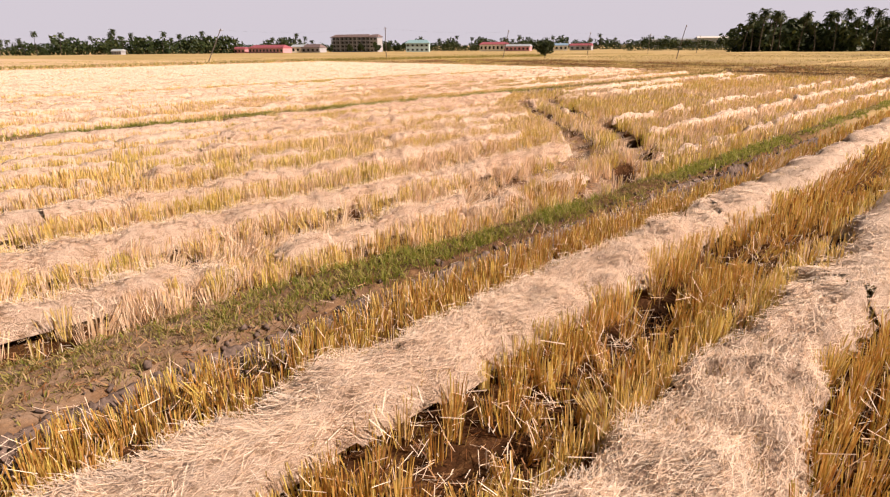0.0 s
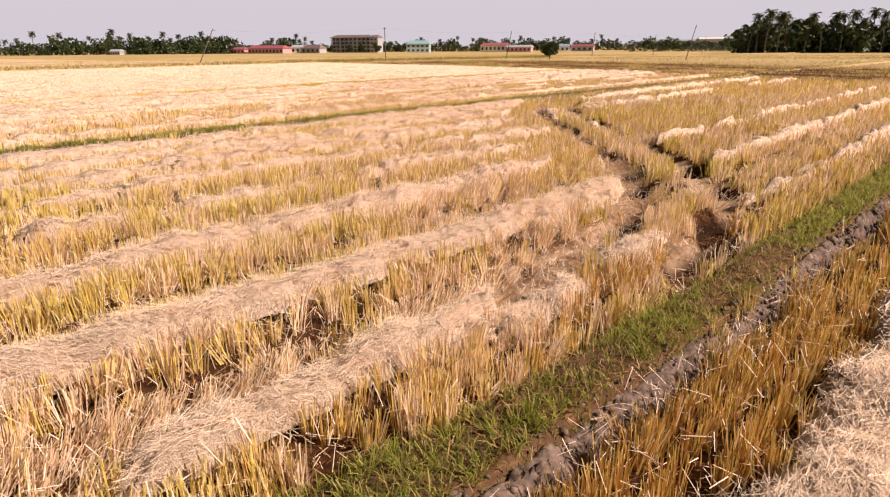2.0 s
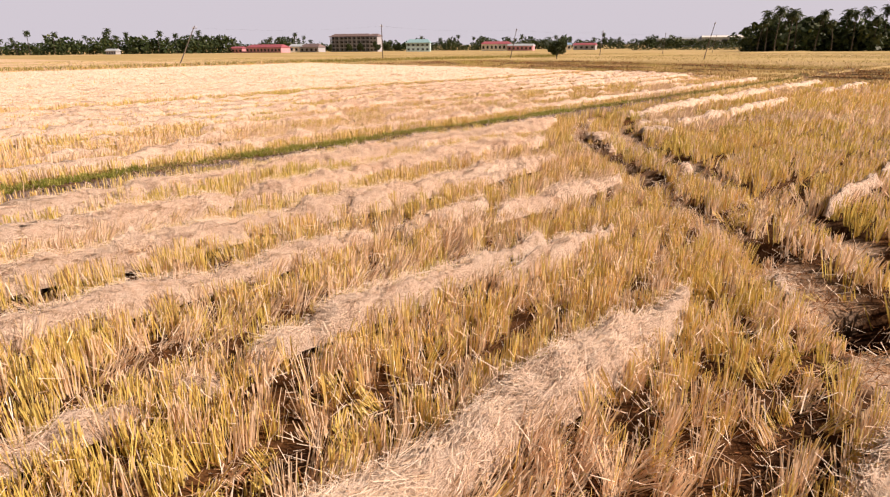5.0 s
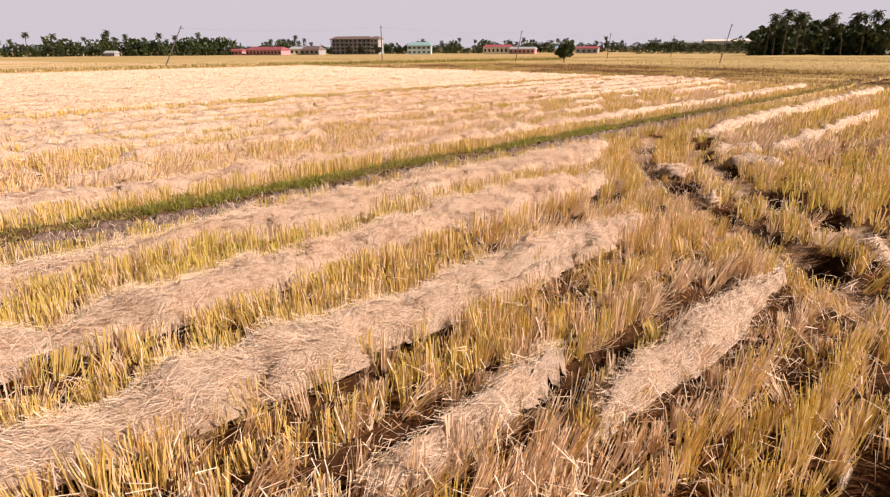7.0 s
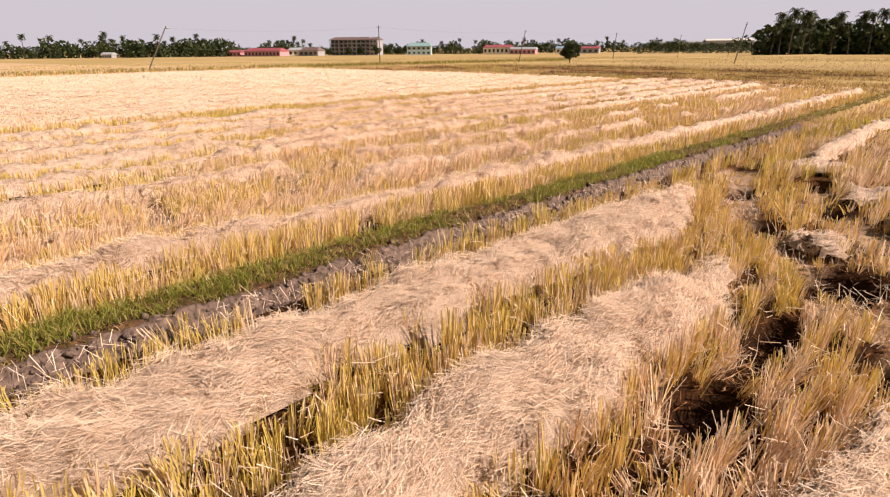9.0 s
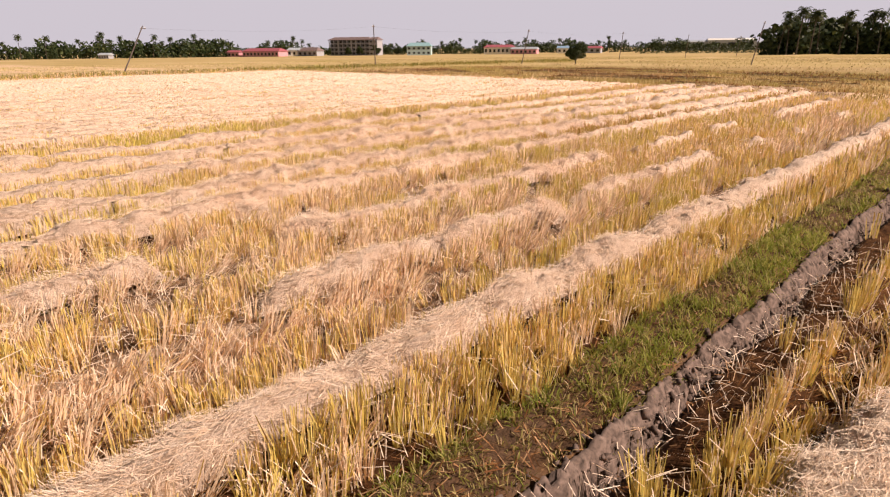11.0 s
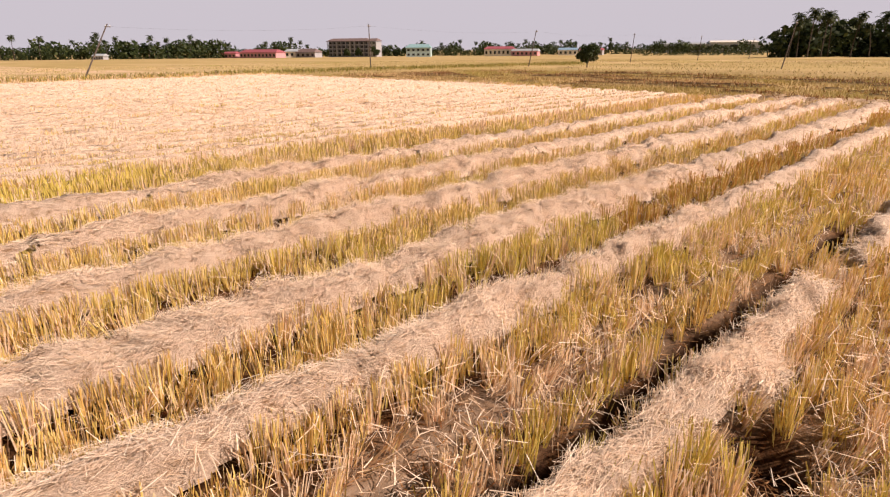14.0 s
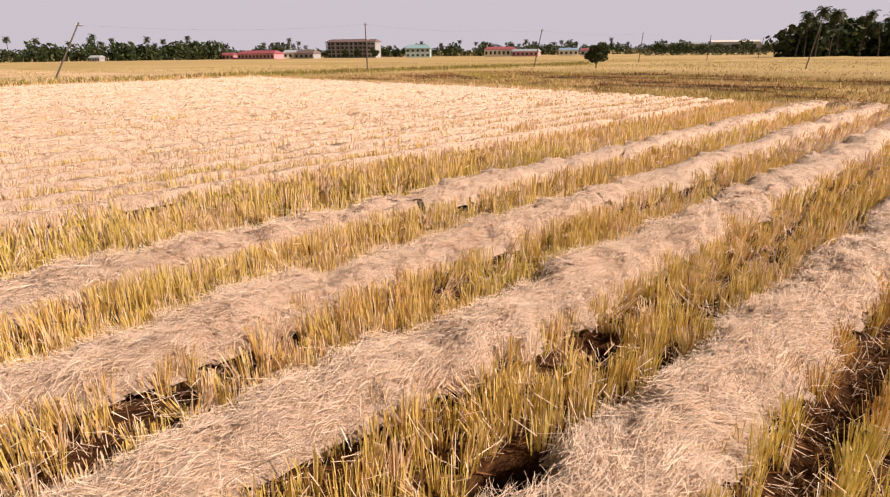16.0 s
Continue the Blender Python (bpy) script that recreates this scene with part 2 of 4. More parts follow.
def strands(mid, yaw, pitch, length, width, arch=None):
    """Straws that lie about their middle point; with arch, bent there."""
    n = len(mid)
    d = np.stack([np.cos(yaw) * np.cos(pitch), np.sin(yaw) * np.cos(pitch), np.sin(pitch)], 1)
    s = np.stack([-np.sin(yaw), np.cos(yaw), RNG.normal(0, 0.3, n)], 1) * (width / 2)[:, None]
    h = d * (length / 2)[:, None]
    if arch is None:
        v = np.stack([mid - h - s, mid - h + s, mid + h + s * 0.6, mid + h - s * 0.6], 1)
        return v.reshape(-1, 3), np.arange(4 * n).reshape(-1, 4)
    top = mid + np.stack([np.zeros(n), np.zeros(n), arch], 1)
    v = np.stack([mid - h - s, mid - h + s, top - s, top + s, mid + h - s, mid + h + s], 1)
    f = np.array([[0, 1, 3, 2], [2, 3, 5, 4]])
    return v.reshape(-1, 3), (f[None] + (np.arange(n) * 6)[:, None, None]).reshape(-1, 4)


def join(parts):
    vs, fs, n = [], [], 0
    for v, f in parts:
        vs.append(v)
        fs.append(f + n)
        n += len(v)
    return np.concatenate(vs), np.concatenate(fs)


def part(name, bm, material, parent, label=""):
    me = bpy.data.meshes.new(name)
    bm.to_mesh(me)
    bm.free()
    me.materials.append(material)
    ob = new(name, me)
    ob.parent = parent
    return tagged(ob, label)


def box(bm, x0, x1, y0, y1, z0, z1):
    m = Matrix.Translation(((x0 + x1) / 2, (y0 + y1) / 2, (z0 + z1) / 2)) @ Matrix.Diagonal((x1 - x0, y1 - y0, z1 - z0, 1))
    return bmesh.ops.create_cube(bm, size=1, matrix=m)["verts"]


def tube(bm, points, radii, sides=7):
    """A tapered round stem through the points."""
    rings = []
    for i, (p, r) in enumerate(zip(points, radii)):
        p = Vector(p)
        d = (Vector(points[min(i + 1, len(points) - 1)]) - Vector(points[max(i - 1, 0)])).normalized()
        a = d.orthogonal().normalized()
        b = d.cross(a)
        rings.append([bm.verts.new(p + (a * math.cos(2 * math.pi * k / sides) + b * math.sin(2 * math.pi * k / sides)) * r) for k in range(sides)])
    for r0, r1 in zip(rings, rings[1:]):
        for k in range(sides):
            bm.faces.new((r0[k], r0[(k + 1) % sides], r1[(k + 1) % sides], r1[k]))
    bm.faces.new(rings[-1])
    bm.faces.new(rings[0][::-1])


# ---------------------------------------------------------------- plan of the field
# Everything is laid out along y: straw windrows and grassy bunds at these x.
BUNDS = [(-4.80, 0.75), (-21.36, 0.45)]     # middle, breadth of the broken mud edge
END_Y, SIDE_X = 62.0, -92.0           # far end of the plot, and its side along the poles
# windrow: x, width, fullness, from y, to y
WINDROWS = [
    (-0.75, 1.0, 1.0, -6, 58), (-2.88, 0.86, 1.0, -6, 58),
    (-6.15, 0.40, 0.72, -3, 8.1), (-7.98, 0.56, 0.98, -3, 14.3), (-7.8, 0.34, 0.76, 17.4, 60), (-5.85, 0.28, 0.70, 14.2, 60), (-10.0, 0.22, 0.62, 19.5, 60),
    (-10.12, 0.50, 0.97, -3, 14.6), (-12.3, 0.34, 0.52, 0, 16.4),
    (-14.2, 0.34, 0.66, 0, 16.8), (-13.62, 0.34, 0.95, 15.6, 19.4), (-11.85, 0.30, 0.95, 13.6, 16.2), (-15.8, 0.66, 0.76, 0, 20.3), (-17.65, 0.62, 0.74, 0, 16.6), (-17.65, 0.86, 0.95, 16, 22.6),
    (-16.4, 0.40, 0.6, 28, 60), (-19.45, 0.86, 0.84, -2, 15.8), (-19.45, 1.20, 1.0, 15.2, 25.5), (-19.0, 0.5, 0.68, 29.5, 60),
    (-22.82, 0.52, 0.98, -2, 60), (-24.8, 0.36, 0.48, 0, 60), (-26.6, 0.42, 0.57, 0, 60), (-28.72, 0.50, 0.92, 0, 60),
    (-30.38, 0.80, 0.98, 0, 60), (-32.36, 0.84, 1.0, 0, 61), (-34.22, 0.86, 1.0, 0, 61), (-36.4, 0.80, 1.0, 0, 61),
] + [(-39.9 - 1.08 * i, 0.25, 0.80 + 0.06 * (i % 3), 2, 60) for i in range(44)]
# sunk wheel marks: x, y, half-width along x, half-length along y, depth
PITS = [
    (-5.9, 13.1, 0.30, 0.55, 0.24), (-5.5, 11.4, 0.20, 0.70, 0.18), (-6.85, 12.0, 0.26, 0.45, 0.24), (-6.7, 11.0, 0.22, 0.40, 0.2), (-6.75, 15.3, 0.30, 0.36, 0.22),
    (-7.9, 14.55, 0.36, 0.50, 0.30), (-7.95, 17.0, 0.36, 0.42, 0.28), (-8.8, 15.65, 0.28, 0.40, 0.28), (-10.35, 17.3, 0.27, 0.36, 0.25), (-9.05, 18.2, 0.25, 0.33, 0.22),
    (-9.95, 19.0, 0.25, 0.36, 0.22), (-8.32, 10.6, 0.27, 0.36, 0.28), (-12.2, 20.7, 0.30, 0.42, 0.25), (-11.9, 18.5, 0.28, 0.45, 0.24), (-13.55, 20.4, 0.30, 0.45, 0.26),
    (-13.55, 22.0, 0.28, 0.40, 0.22), (-14.4, 21.2, 0.26, 0.36, 0.22), (-14.1, 22.9, 0.28, 0.40, 0.22), (-15.25, 23.7, 0.42, 0.42, 0.26), (-15.3, 21.8, 0.28, 0.45, 0.28),
    (-16.0, 21.5, 0.22, 0.32, 0.2), (-16.72, 23.45, 0.40, 0.45, 0.28), (-16.54, 25.4, 0.27, 0.36, 0.26), (-17.78, 26.9, 0.25, 0.36, 0.22), (-18.1, 25.15, 0.28, 0.40, 0.26),
    (-19.2, 27.4, 0.22, 0.42, 0.2), (-18.42, 28.9, 0.25, 0.40, 0.2), (-16.85, 21.5, 0.26, 0.45, 0.2), (-16.75, 19.8, 0.26, 0.40, 0.2), (-19.0, 19.2, 0.14, 0.6, 0.12),
    (-12.2, 14.5, 0.17, 0.55, 0.22), (-12.1, 15.8, 0.17, 0.6, 0.22), (-14.1, 16.6, 0.19, 0.75, 0.24), (-14.0, 18.2, 0.18, 0.8, 0.24), (-15.66, 17.7, 0.13, 1.3, 0.06), (-23.2, 26.0, 0.19, 0.42, 0.22), (-23.15, 27.45, 0.20, 0.42, 0.24), (-23.1, 29.0, 0.15, 0.35, 0.18), (-23.15, 30.5, 0.19, 0.5, 0.22),
    (-27.05, 28.2, 0.18, 0.55, 0.22), (-27.1, 29.5, 0.14, 0.4, 0.18), (-26.98, 30.8, 0.17, 0.5, 0.2), (-27.0, 32.6, 0.15, 0.6, 0.18), (-26.95, 34.4, 0.16, 0.45, 0.18),
    (-30.95, 31.4, 0.24, 0.26, 0.35), (-31.6, 33.4, 0.18, 0.3, 0.18), (-31.15, 27.9, 0.25, 0.4, 0.18), (-29.7, 33.6, 0.15, 1.5, 0.06), (-26.1, 29.4, 0.24, 0.4, 0.2),
    (-27.15, 25.25, 0.17, 0.22, 0.25), (-27.45, 22.8, 0.22, 0.3, 0.22), (-24.7, 25.2, 0.14, 0.2, 0.2), (-29.2, 26.8, 0.16, 0.2, 0.2), (-7.3, 9.85, 0.15, 0.2, 0.2),
    (-2.17, 6.6, 0.15, 0.8, 0.15), (-2.19, 8.5, 0.15, 0.9, 0.15), (-27.6, 26.9, 0.16, 0.5, 0.2),
    (-29.22, 29.6, 0.13, 0.5, 0.22), (-29.2, 31.0, 0.15, 0.7, 0.24), (-29.15, 32.3, 0.11, 0.6, 0.18), (-29.1, 34.0, 0.14, 0.9, 0.22), (-29.05, 36.5, 0.12, 1.1, 0.18), (-27.94, 31.5, 0.18, 0.3, 0.2), (-14.4, 15.3, 0.12, 0.8, 0.2),
]
# heaps of straw thrown up beside the wheel marks: x, y, half-widths
HEAPS = [
    (-5.85, 8.3, 0.26, 1.0), (-5.95, 10.6, 0.24, 0.8), (-7.85, 12.6, 0.34, 0.7), (-7.8, 11.0, 0.34, 0.5), (-9.4, 15.9, 0.3, 0.35), (-12.9, 21.2, 0.3, 0.3), (-15.9, 22.6, 0.36, 0.34), (-16.0, 24.6, 0.36, 0.36),
    (-17.3, 24.5, 0.36, 0.36), (-17.7, 21.0, 0.42, 0.7), (-17.3, 28.1, 0.5, 0.5), (-16.3, 26.5, 0.5, 0.4), (-24.75, 27.6, 0.36, 0.45), (-24.8, 29.4, 0.26, 0.5), (-24.7, 31.6, 0.26, 0.5),
    (-26.65, 27.5, 0.36, 0.42), (-26.85, 24.7, 0.42, 0.5), (-26.6, 30.4, 0.34, 0.6), (-28.4, 24.6, 0.35, 0.5), (-18.6, 30.4, 0.5, 0.5),
]


# long narrow ruts on the shaded side of a windrow: x, from y, to y, half-width, depth
# the one at -6.15 is no wheel mark: added as a dark shadow streak
RUTS = [(-29.10, 29.1, 33.4, 0.11, 0.20), (-29.02, 33.2, 39.0, 0.09, 0.12), (-27.06, 27.8, 31.4, 0.11, 0.20), (-26.95, 31.2, 36.2, 0.09, 0.14),
        (-14.06, 15.7, 18.9, 0.11, 0.20), (-12.24, 13.8, 16.5, 0.11, 0.18), (-23.28, 21.8, 31.5, 0.09, 0.15), (-6.15, 8.3, 9.6, 0.07, 0.10),
        (-25.13, 25.7, 31.8, 0.12, 0.18), (-5.42, 10.2, 12.4, 0.18, 0.20), (-5.75, 12.0, 14.0, 0.20, 0.22)]


def pits(x, y):
    """Depth of the wheel marks and ruts."""
    p = np.zeros_like(x)
    for px, py, a, b, deep in PITS:
        a, b = a * (0.85 if a < 0.2 else 1.1), b * 1.1
        k = (np.abs(x - px) < 2.2 * a) & (np.abs(y - py) < 2.0 * b)
        if k.any():
            xx, yy = x[k], y[k]
            w = (fbm(xx * 4.1, yy * 4.1, 40) - 0.5) * 1.3
            q = ((xx - px) / a) ** 2 + ((yy - py) / b) ** 2 + w
            e = np.clip((1.5 - q) * 1.1, 0, 1)
            p[k] = np.maximum(p[k], 1.2 * deep * e * e * (3 - 2 * e))
    for c, y0, y1, half, deep in RUTS:
        k = (np.abs(x - c) < 3 * half) & (y > y0) & (y < y1)
        if k.any():
            xx, yy = x[k], y[k]
            mid = c + 0.12 * (fbm(yy * 0.8, yy * 0 + c, 43) - 0.5)
            wide = half * (0.45 + 1.1 * fbm(yy * 1.4, yy * 0 + c, 44)) * np.clip(np.minimum(yy - y0, y1 - yy) * 3, 0, 1) + 0.001
            e = np.clip(1.5 - np.abs(xx - mid) / wide, 0, 1)
            p[k] = np.maximum(p[k], deep * e * e * (3 - 2 * e))
    return p


# the two lanes that a tractor pressed across the rows
LANES = [[(-6.1, 8.2), (-6.7, 10.4), (-6.95, 12.0), (-7.9, 14.4), (-8.75, 15.5), (-10.2, 17.1), (-11.7, 18.4), (-13.8, 20.5), (-15.2, 21.7), (-16.8, 23.4), (-18.2, 25.1), (-19.0, 26.8), (-19.8, 29.1)],
         [(-5.25, 10.2), (-5.5, 11.5), (-5.9, 13.6), (-6.8, 15.1), (-7.8, 16.8), (-8.85, 17.8), (-9.9, 19.0), (-12.1, 20.8), (-14.0, 22.8), (-15.3, 23.7), (-16.6, 25.4), (-17.75, 26.9), (-18.4, 29.0)]]


def lanes(x, y):
    """Trampled wheel lanes across the rows, 0 to 1."""
    g = np.zeros_like(x)
    k = (x < -4.6) & (x > -20.6) & (y > 7.5) & (y < 30)
    if not k.any():
        return g
    xx, yy = x[k], y[k]
    wide = -0.06 + 0.72 * fbm(xx * 1.3, yy * 1.3, 45)
    best = np.full(len(xx), 9.0)
    for line in LANES:
        for (x0, y0), (x1, y1) in zip(line, line[1:]):
            u = np.clip(((xx - x0) * (x1 - x0) + (yy - y0) * (y1 - y0)) / ((x1 - x0) ** 2 + (y1 - y0) ** 2), 0, 1)
            best = np.minimum(best, np.hypot(xx - x0 - u * (x1 - x0), yy - y0 - u * (y1 - y0)))
    g[k] = np.clip((wide - best) / 0.10 + 0.5, 0, 1)
    return g


TRACKS = sorted({round(x - 1.0, 2) for x, *_ in WINDROWS if x > -38 and x not in (-2.88, -19.45)})


def tracks(x, y):
    """Wheel strips between the windrows, 0 to 1, patchy along y."""
    t = np.zeros_like(x)
    for n, c in enumerate(TRACKS):
        k = np.abs(x - c) < 0.4
        if k.any():
            xx, yy = x[k], y[k]
            wob = c + 0.12 * (vnoise(yy * 0.35, yy * 0 + n, 50) - 0.5)
            t[k] = np.maximum(t[k], np.clip(1.25 - np.abs(xx - wob) / 0.17, 0, 1) * np.clip((vnoise(yy * 0.55, yy * 0 + 3.7 * n, 51) - 0.30) * 4, 0, 1))
    return t


def bund_edges(c, y):
    """Both edges of a bund's grass; the first bund narrows and drifts along its way."""
    wave = 0.10 * (vnoise(y * 0.6, y * 0, 60) - 0.5)
    if c > -10:
        mid, half = np.interp(y, [0, 4, 8, 14, 60], [-4.95, -4.90, -4.73, -4.54, -4.40]), np.interp(y, [0, 4, 7, 60], [0.50, 0.45, 0.29, 0.27])
    else:
        mid, half = np.full_like(y, c), np.full_like(y, 0.34)
    return mid - half + wave, mid + half + wave


def bund(x, y, pad=0.0):
    """Across the grassy crest, 0 to 1."""
    g = np.zeros_like(x)
    for c, _ in BUNDS:
        lo, hi = bund_edges(c, y)
        g = np.maximum(g, np.clip((np.minimum(x - lo, hi - x) + pad) / 0.1 + 0.5, 0, 1))
    return g


def gutter(x, y):
    """The broken mud edge on the sunny side of each bund."""
    g = np.zeros_like(x)
    for c, w in BUNDS:
        e = bund_edges(c, y)[1] + 0.02 + 0.22 * w + 0.12 * (vnoise(y * 0.9, y * 0, 61) - 0.5)
        g = np.maximum(g, np.clip(1.4 - np.abs(x - e) / (0.22 * w), 0, 1))
    return g


def plot_end(x):
    """Where the stubble stops; the churned ground comes further in beside the second bund."""
    return END_Y + 3 * (vnoise(x * 0.09, x * 0, 62) - 0.5) - 8 * np.clip((x + 50) / 25, 0, 1)


def headland(x, y):
    """Churned ground past the end of the plot."""
    e = plot_end(x)
    return np.clip((y - e) / 1.5, 0, 1) * np.clip((e + 32 - y) / 10, 0, 1) * np.clip((x + 86) / 12, 0, 1)


def streaks(x, y):
    """Dark churned lines on the headland, running along x."""
    return headland(x, y) * np.clip(vnoise(x * 0.22, y * 0.9, 65) * 7 - 2.4, 0, 1) * np.clip((0.42 - fbm(x * 0.16, y * 0.75 + 0.9 * vnoise(x * 0.12, y * 0.1, 64), 9)) * 30, 0, 1)


def side_bund(x, y):
    return np.clip(1.3 - np.abs(x - SIDE_X - 0.8 * vnoise(y * 0.1, y * 0, 63)) / 1.2, 0, 1) * (y < 400)


def fall(x, y):
    """The land falls gently away past the poles."""
    return -0.0066 * np.clip(np.hypot(x + 15, y - 15) - 90, 0, 520)


def land(x, y):
    return float(fall(np.array([float(x)]), np.array([float(y)]))[0])


def ground_z(x, y):
    near = np.clip((140 - np.hypot(x + 20, y - 20)) / 60, 0, 1)
    z = 0.05 * (fbm(x * 0.8, y * 0.8, 5) - 0.5) * near
    z = z + 0.20 * bund(x, y) * (1 - 0.3 * vnoise(x * 4, y * 4, 8)) - 0.18 * gutter(x, y)
    z = z - 0.05 * tracks(x, y) * near - 0.07 * lanes(x, y) - pits(x, y) * (0.8 + 0.5 * fbm(x * 7, y * 7, 6))
    z = z + headland(x, y) * (0.12 * fbm(x * 0.12, y * 0.5, 10)) + 0.22 * streaks(x, y)
    return z + 0.35 * side_bund(x, y) + fall(x, y)


MAT = 0.13          # straw lower than this over the ground is left out


def windrow_z(x, y):
    """Height of the straw lying on the stubble in windrows, over the ground; 0 where there is none."""
    h = np.zeros_like(x)
    for k, (c, w, full, y0, y1) in enumerate(WINDROWS):
        near = (np.abs(x - c) < 1.1 * w) & (y > y0) & (y < y1)
        if not near.any():
            continue
        xx, yy = x[near], y[near]
        e = c + 0.20 * (fbm(yy * 0.45, yy * 0 + 7 * k, 70) - 0.5)
        half = 0.46 * w * (0.62 + 0.76 * fbm(yy * 0.9, yy * 0 + 5 * k, 71)) * np.clip((yy - y0) * 0.8, 0.3, 1) * np.clip((y1 - yy) * 0.8, 0.3, 1)
        u = (xx - e) / half
        edge = 1.0 - u * u + 1.7 * (fbm(xx * 5.0, yy * 2.8, 77) - 0.5)
        edge = np.minimum(edge, (fbm(yy * 0.5, yy * 0 + 9 * k, 73) + full - 0.95) * 5 + 1.6 * (fbm(xx * 2.4, yy * 1.7, 78 + k) - 0.5))
        body = np.clip(edge * 1.05, 0, 1)
        body = body * (2 - body)
        top = 0.31 + 0.04 * full + (0.28 * (fbm(xx * 2.0, yy * 1.5, 72 + k) - 0.5) + 0.12 * (fbm(xx * 5, yy * 4.2, 90 + k) - 0.5) if c > -39 else 0.06 * (fbm(xx * 0.8, yy * 0.6, 72 + k) - 0.5))
        h[near] = np.maximum(h[near], np.where(edge > 0, top * (0.30 + 0.70 * body), 0))
    for px, py, a, b in HEAPS:
        k = (np.abs(x - px) < 1.3 * a) & (np.abs(y - py) < 1.3 * b)
        if k.any():
            xx, yy = x[k], y[k]
            q = 1.1 - ((xx - px) / a) ** 2 - ((yy - py) / b) ** 2 + 2.6 * (fbm(xx * 3.5, yy * 3.5, 41) - 0.5)
            h[k] = np.maximum(h[k], np.where(q > 0, (0.14 + 0.10 * np.clip(q, 0, 1)) * (0.6 + 0.9 * fbm(xx * 4.5, yy * 4.5, 42)), 0))
    return np.clip(h, 0, 1) * np.clip(1.3 - pits(x, y) * 14, 0, 1) * (1 - 0.85 * headland(x, y)) * (1 - 0.9 * bund(x, y, -0.05)) * (1 - 0.75 * lanes(x, y))


def reach(x, y):
    """How far a spot lies off the middle of the strip that crosses the field, in metres."""
    s, u = (y - x) / math.sqrt(2), (x + y) / math.sqrt(2)
    return np.maximum(np.maximum(np.abs(u) * 1.1, (s - 45) * 1.0), (2 - s) * 2.0)


def strewn(x, y):
    """Where spread straw hides the soil, 0 to 1: most of the plot past the second bund."""
    west = np.clip((-23.2 - x) / 1.0, 0, 1) * (y < END_Y) * np.maximum(0.5 * np.clip((x + 28.5) / 1.0, 0, 1), np.clip((reach(x, y) - 7) / 9, 0, 0.9))
    rows = 0.5 + 0.5 * np.cos(6.283 * (x + 0.3 * (fbm(x * 0.3, y * 0.25, 24) - 0.5)) / 1.07)
    return west * np.clip(0.35 + 0.75 * rows + 1.2 * (fbm(x * 0.5, y * 0.3, 23) - 0.5), 0, 1) * np.clip(1 - pits(x, y) * 50, 0, 1)


# ---------------------------------------------------------------- ground
def axis(parts):
    return np.unique(np.round(np.concatenate(parts), 3))


gx = axis([np.arange(-44, -32, 0.25), np.arange(-32, -5, 0.15), np.arange(-22.2, -20.7, 0.065), np.arange(-5.5, -3.9, 0.065), np.arange(-3.9, 5, 0.2), np.arange(-100, -44, 1.6), np.arange(5, 40, 1.2), np.linspace(-420, -100, 40), np.linspace(40, 300, 14),
           np.array([-4000, -2500, -1500, -1000, -700, 500, 900, 1600, 2600, 4000])])
gy = axis([np.arange(-4, 9, 0.34), np.arange(9, 35, 0.2), np.arange(35, 58, 0.5), np.arange(58, 98, 0.5), np.linspace(98, 420, 42), np.arange(52, 58, 0.5), np.linspace(-60, -4, 12),
           np.array([-4000, -2000, -800, -300, -120, 600, 900, 1500, 2500, 4000])])
X, Y = np.meshgrid(gx, gy)
Z = ground_z(X.ravel(), Y.ravel())
nx, ny = len(gx), len(gy)
idx = np.arange(nx * ny).reshape(ny, nx)
quads = np.stack([idx[:-1, :-1], idx[:-1, 1:], idx[1:, 1:], idx[1:, :-1]], -1).reshape(-1, 4)
ground_mesh = mesh_of("ground", np.stack([X.ravel(), Y.ravel(), Z], 1), quads, M_SOIL, smooth=True)
xr, yr = X.ravel(), Y.ravel()
# bare mud; the pit and reach terms also paint shade into the soil
bare = np.clip(np.maximum.reduce([pits(xr, yr) * 9, gutter(xr, yr), 0.8 * tracks(xr, yr) * (reach(xr, yr) < 30), 0.9 * streaks(xr, yr),
                                  0.15 * bund(xr, yr, 0.1), 0.1 * lanes(xr, yr), 0.45 * np.clip((16 - reach(xr, yr)) / 6, 0, 1)]), 0, 1)
for attribute, values in (("straw_less_shade", 1 - bare), ("straw_mat", np.maximum(0.85 * strewn(xr, yr), np.maximum(0.5 * lanes(xr, yr) * np.clip(1 - 8 * pits(xr, yr), 0, 1), np.maximum((0.06 + 0.2 * np.clip((5 - yr) / 2, 0, 1)) * bund(xr, yr), 0.3 * gutter(xr, yr))))), ("far_plot", np.maximum.reduce([np.clip((np.hypot(xr + 30, yr - 30) - 45) / 40, 0, 1), headland(xr, yr), np.clip((reach(xr, yr) - 11) / 12, 0, 0.75)]) * (1 - 0.95 * streaks(xr, yr)))):
    ground_mesh.attributes.new(attribute, "FLOAT", "POINT").data.foreach_set("value", values.astype(np.float32))
tagged(new("ground", ground_mesh), "dark paddy soil strewn with chopped straw", "field", kind="structure")


# ---------------------------------------------------------------- straw windrows
def scatter(x0, x1, y0, y1, per_m2):
    n = int((x1 - x0) * (y1 - y0) * per_m2)
    return RNG.uniform(x0, x1, n), RNG.uniform(y0, y1, n)


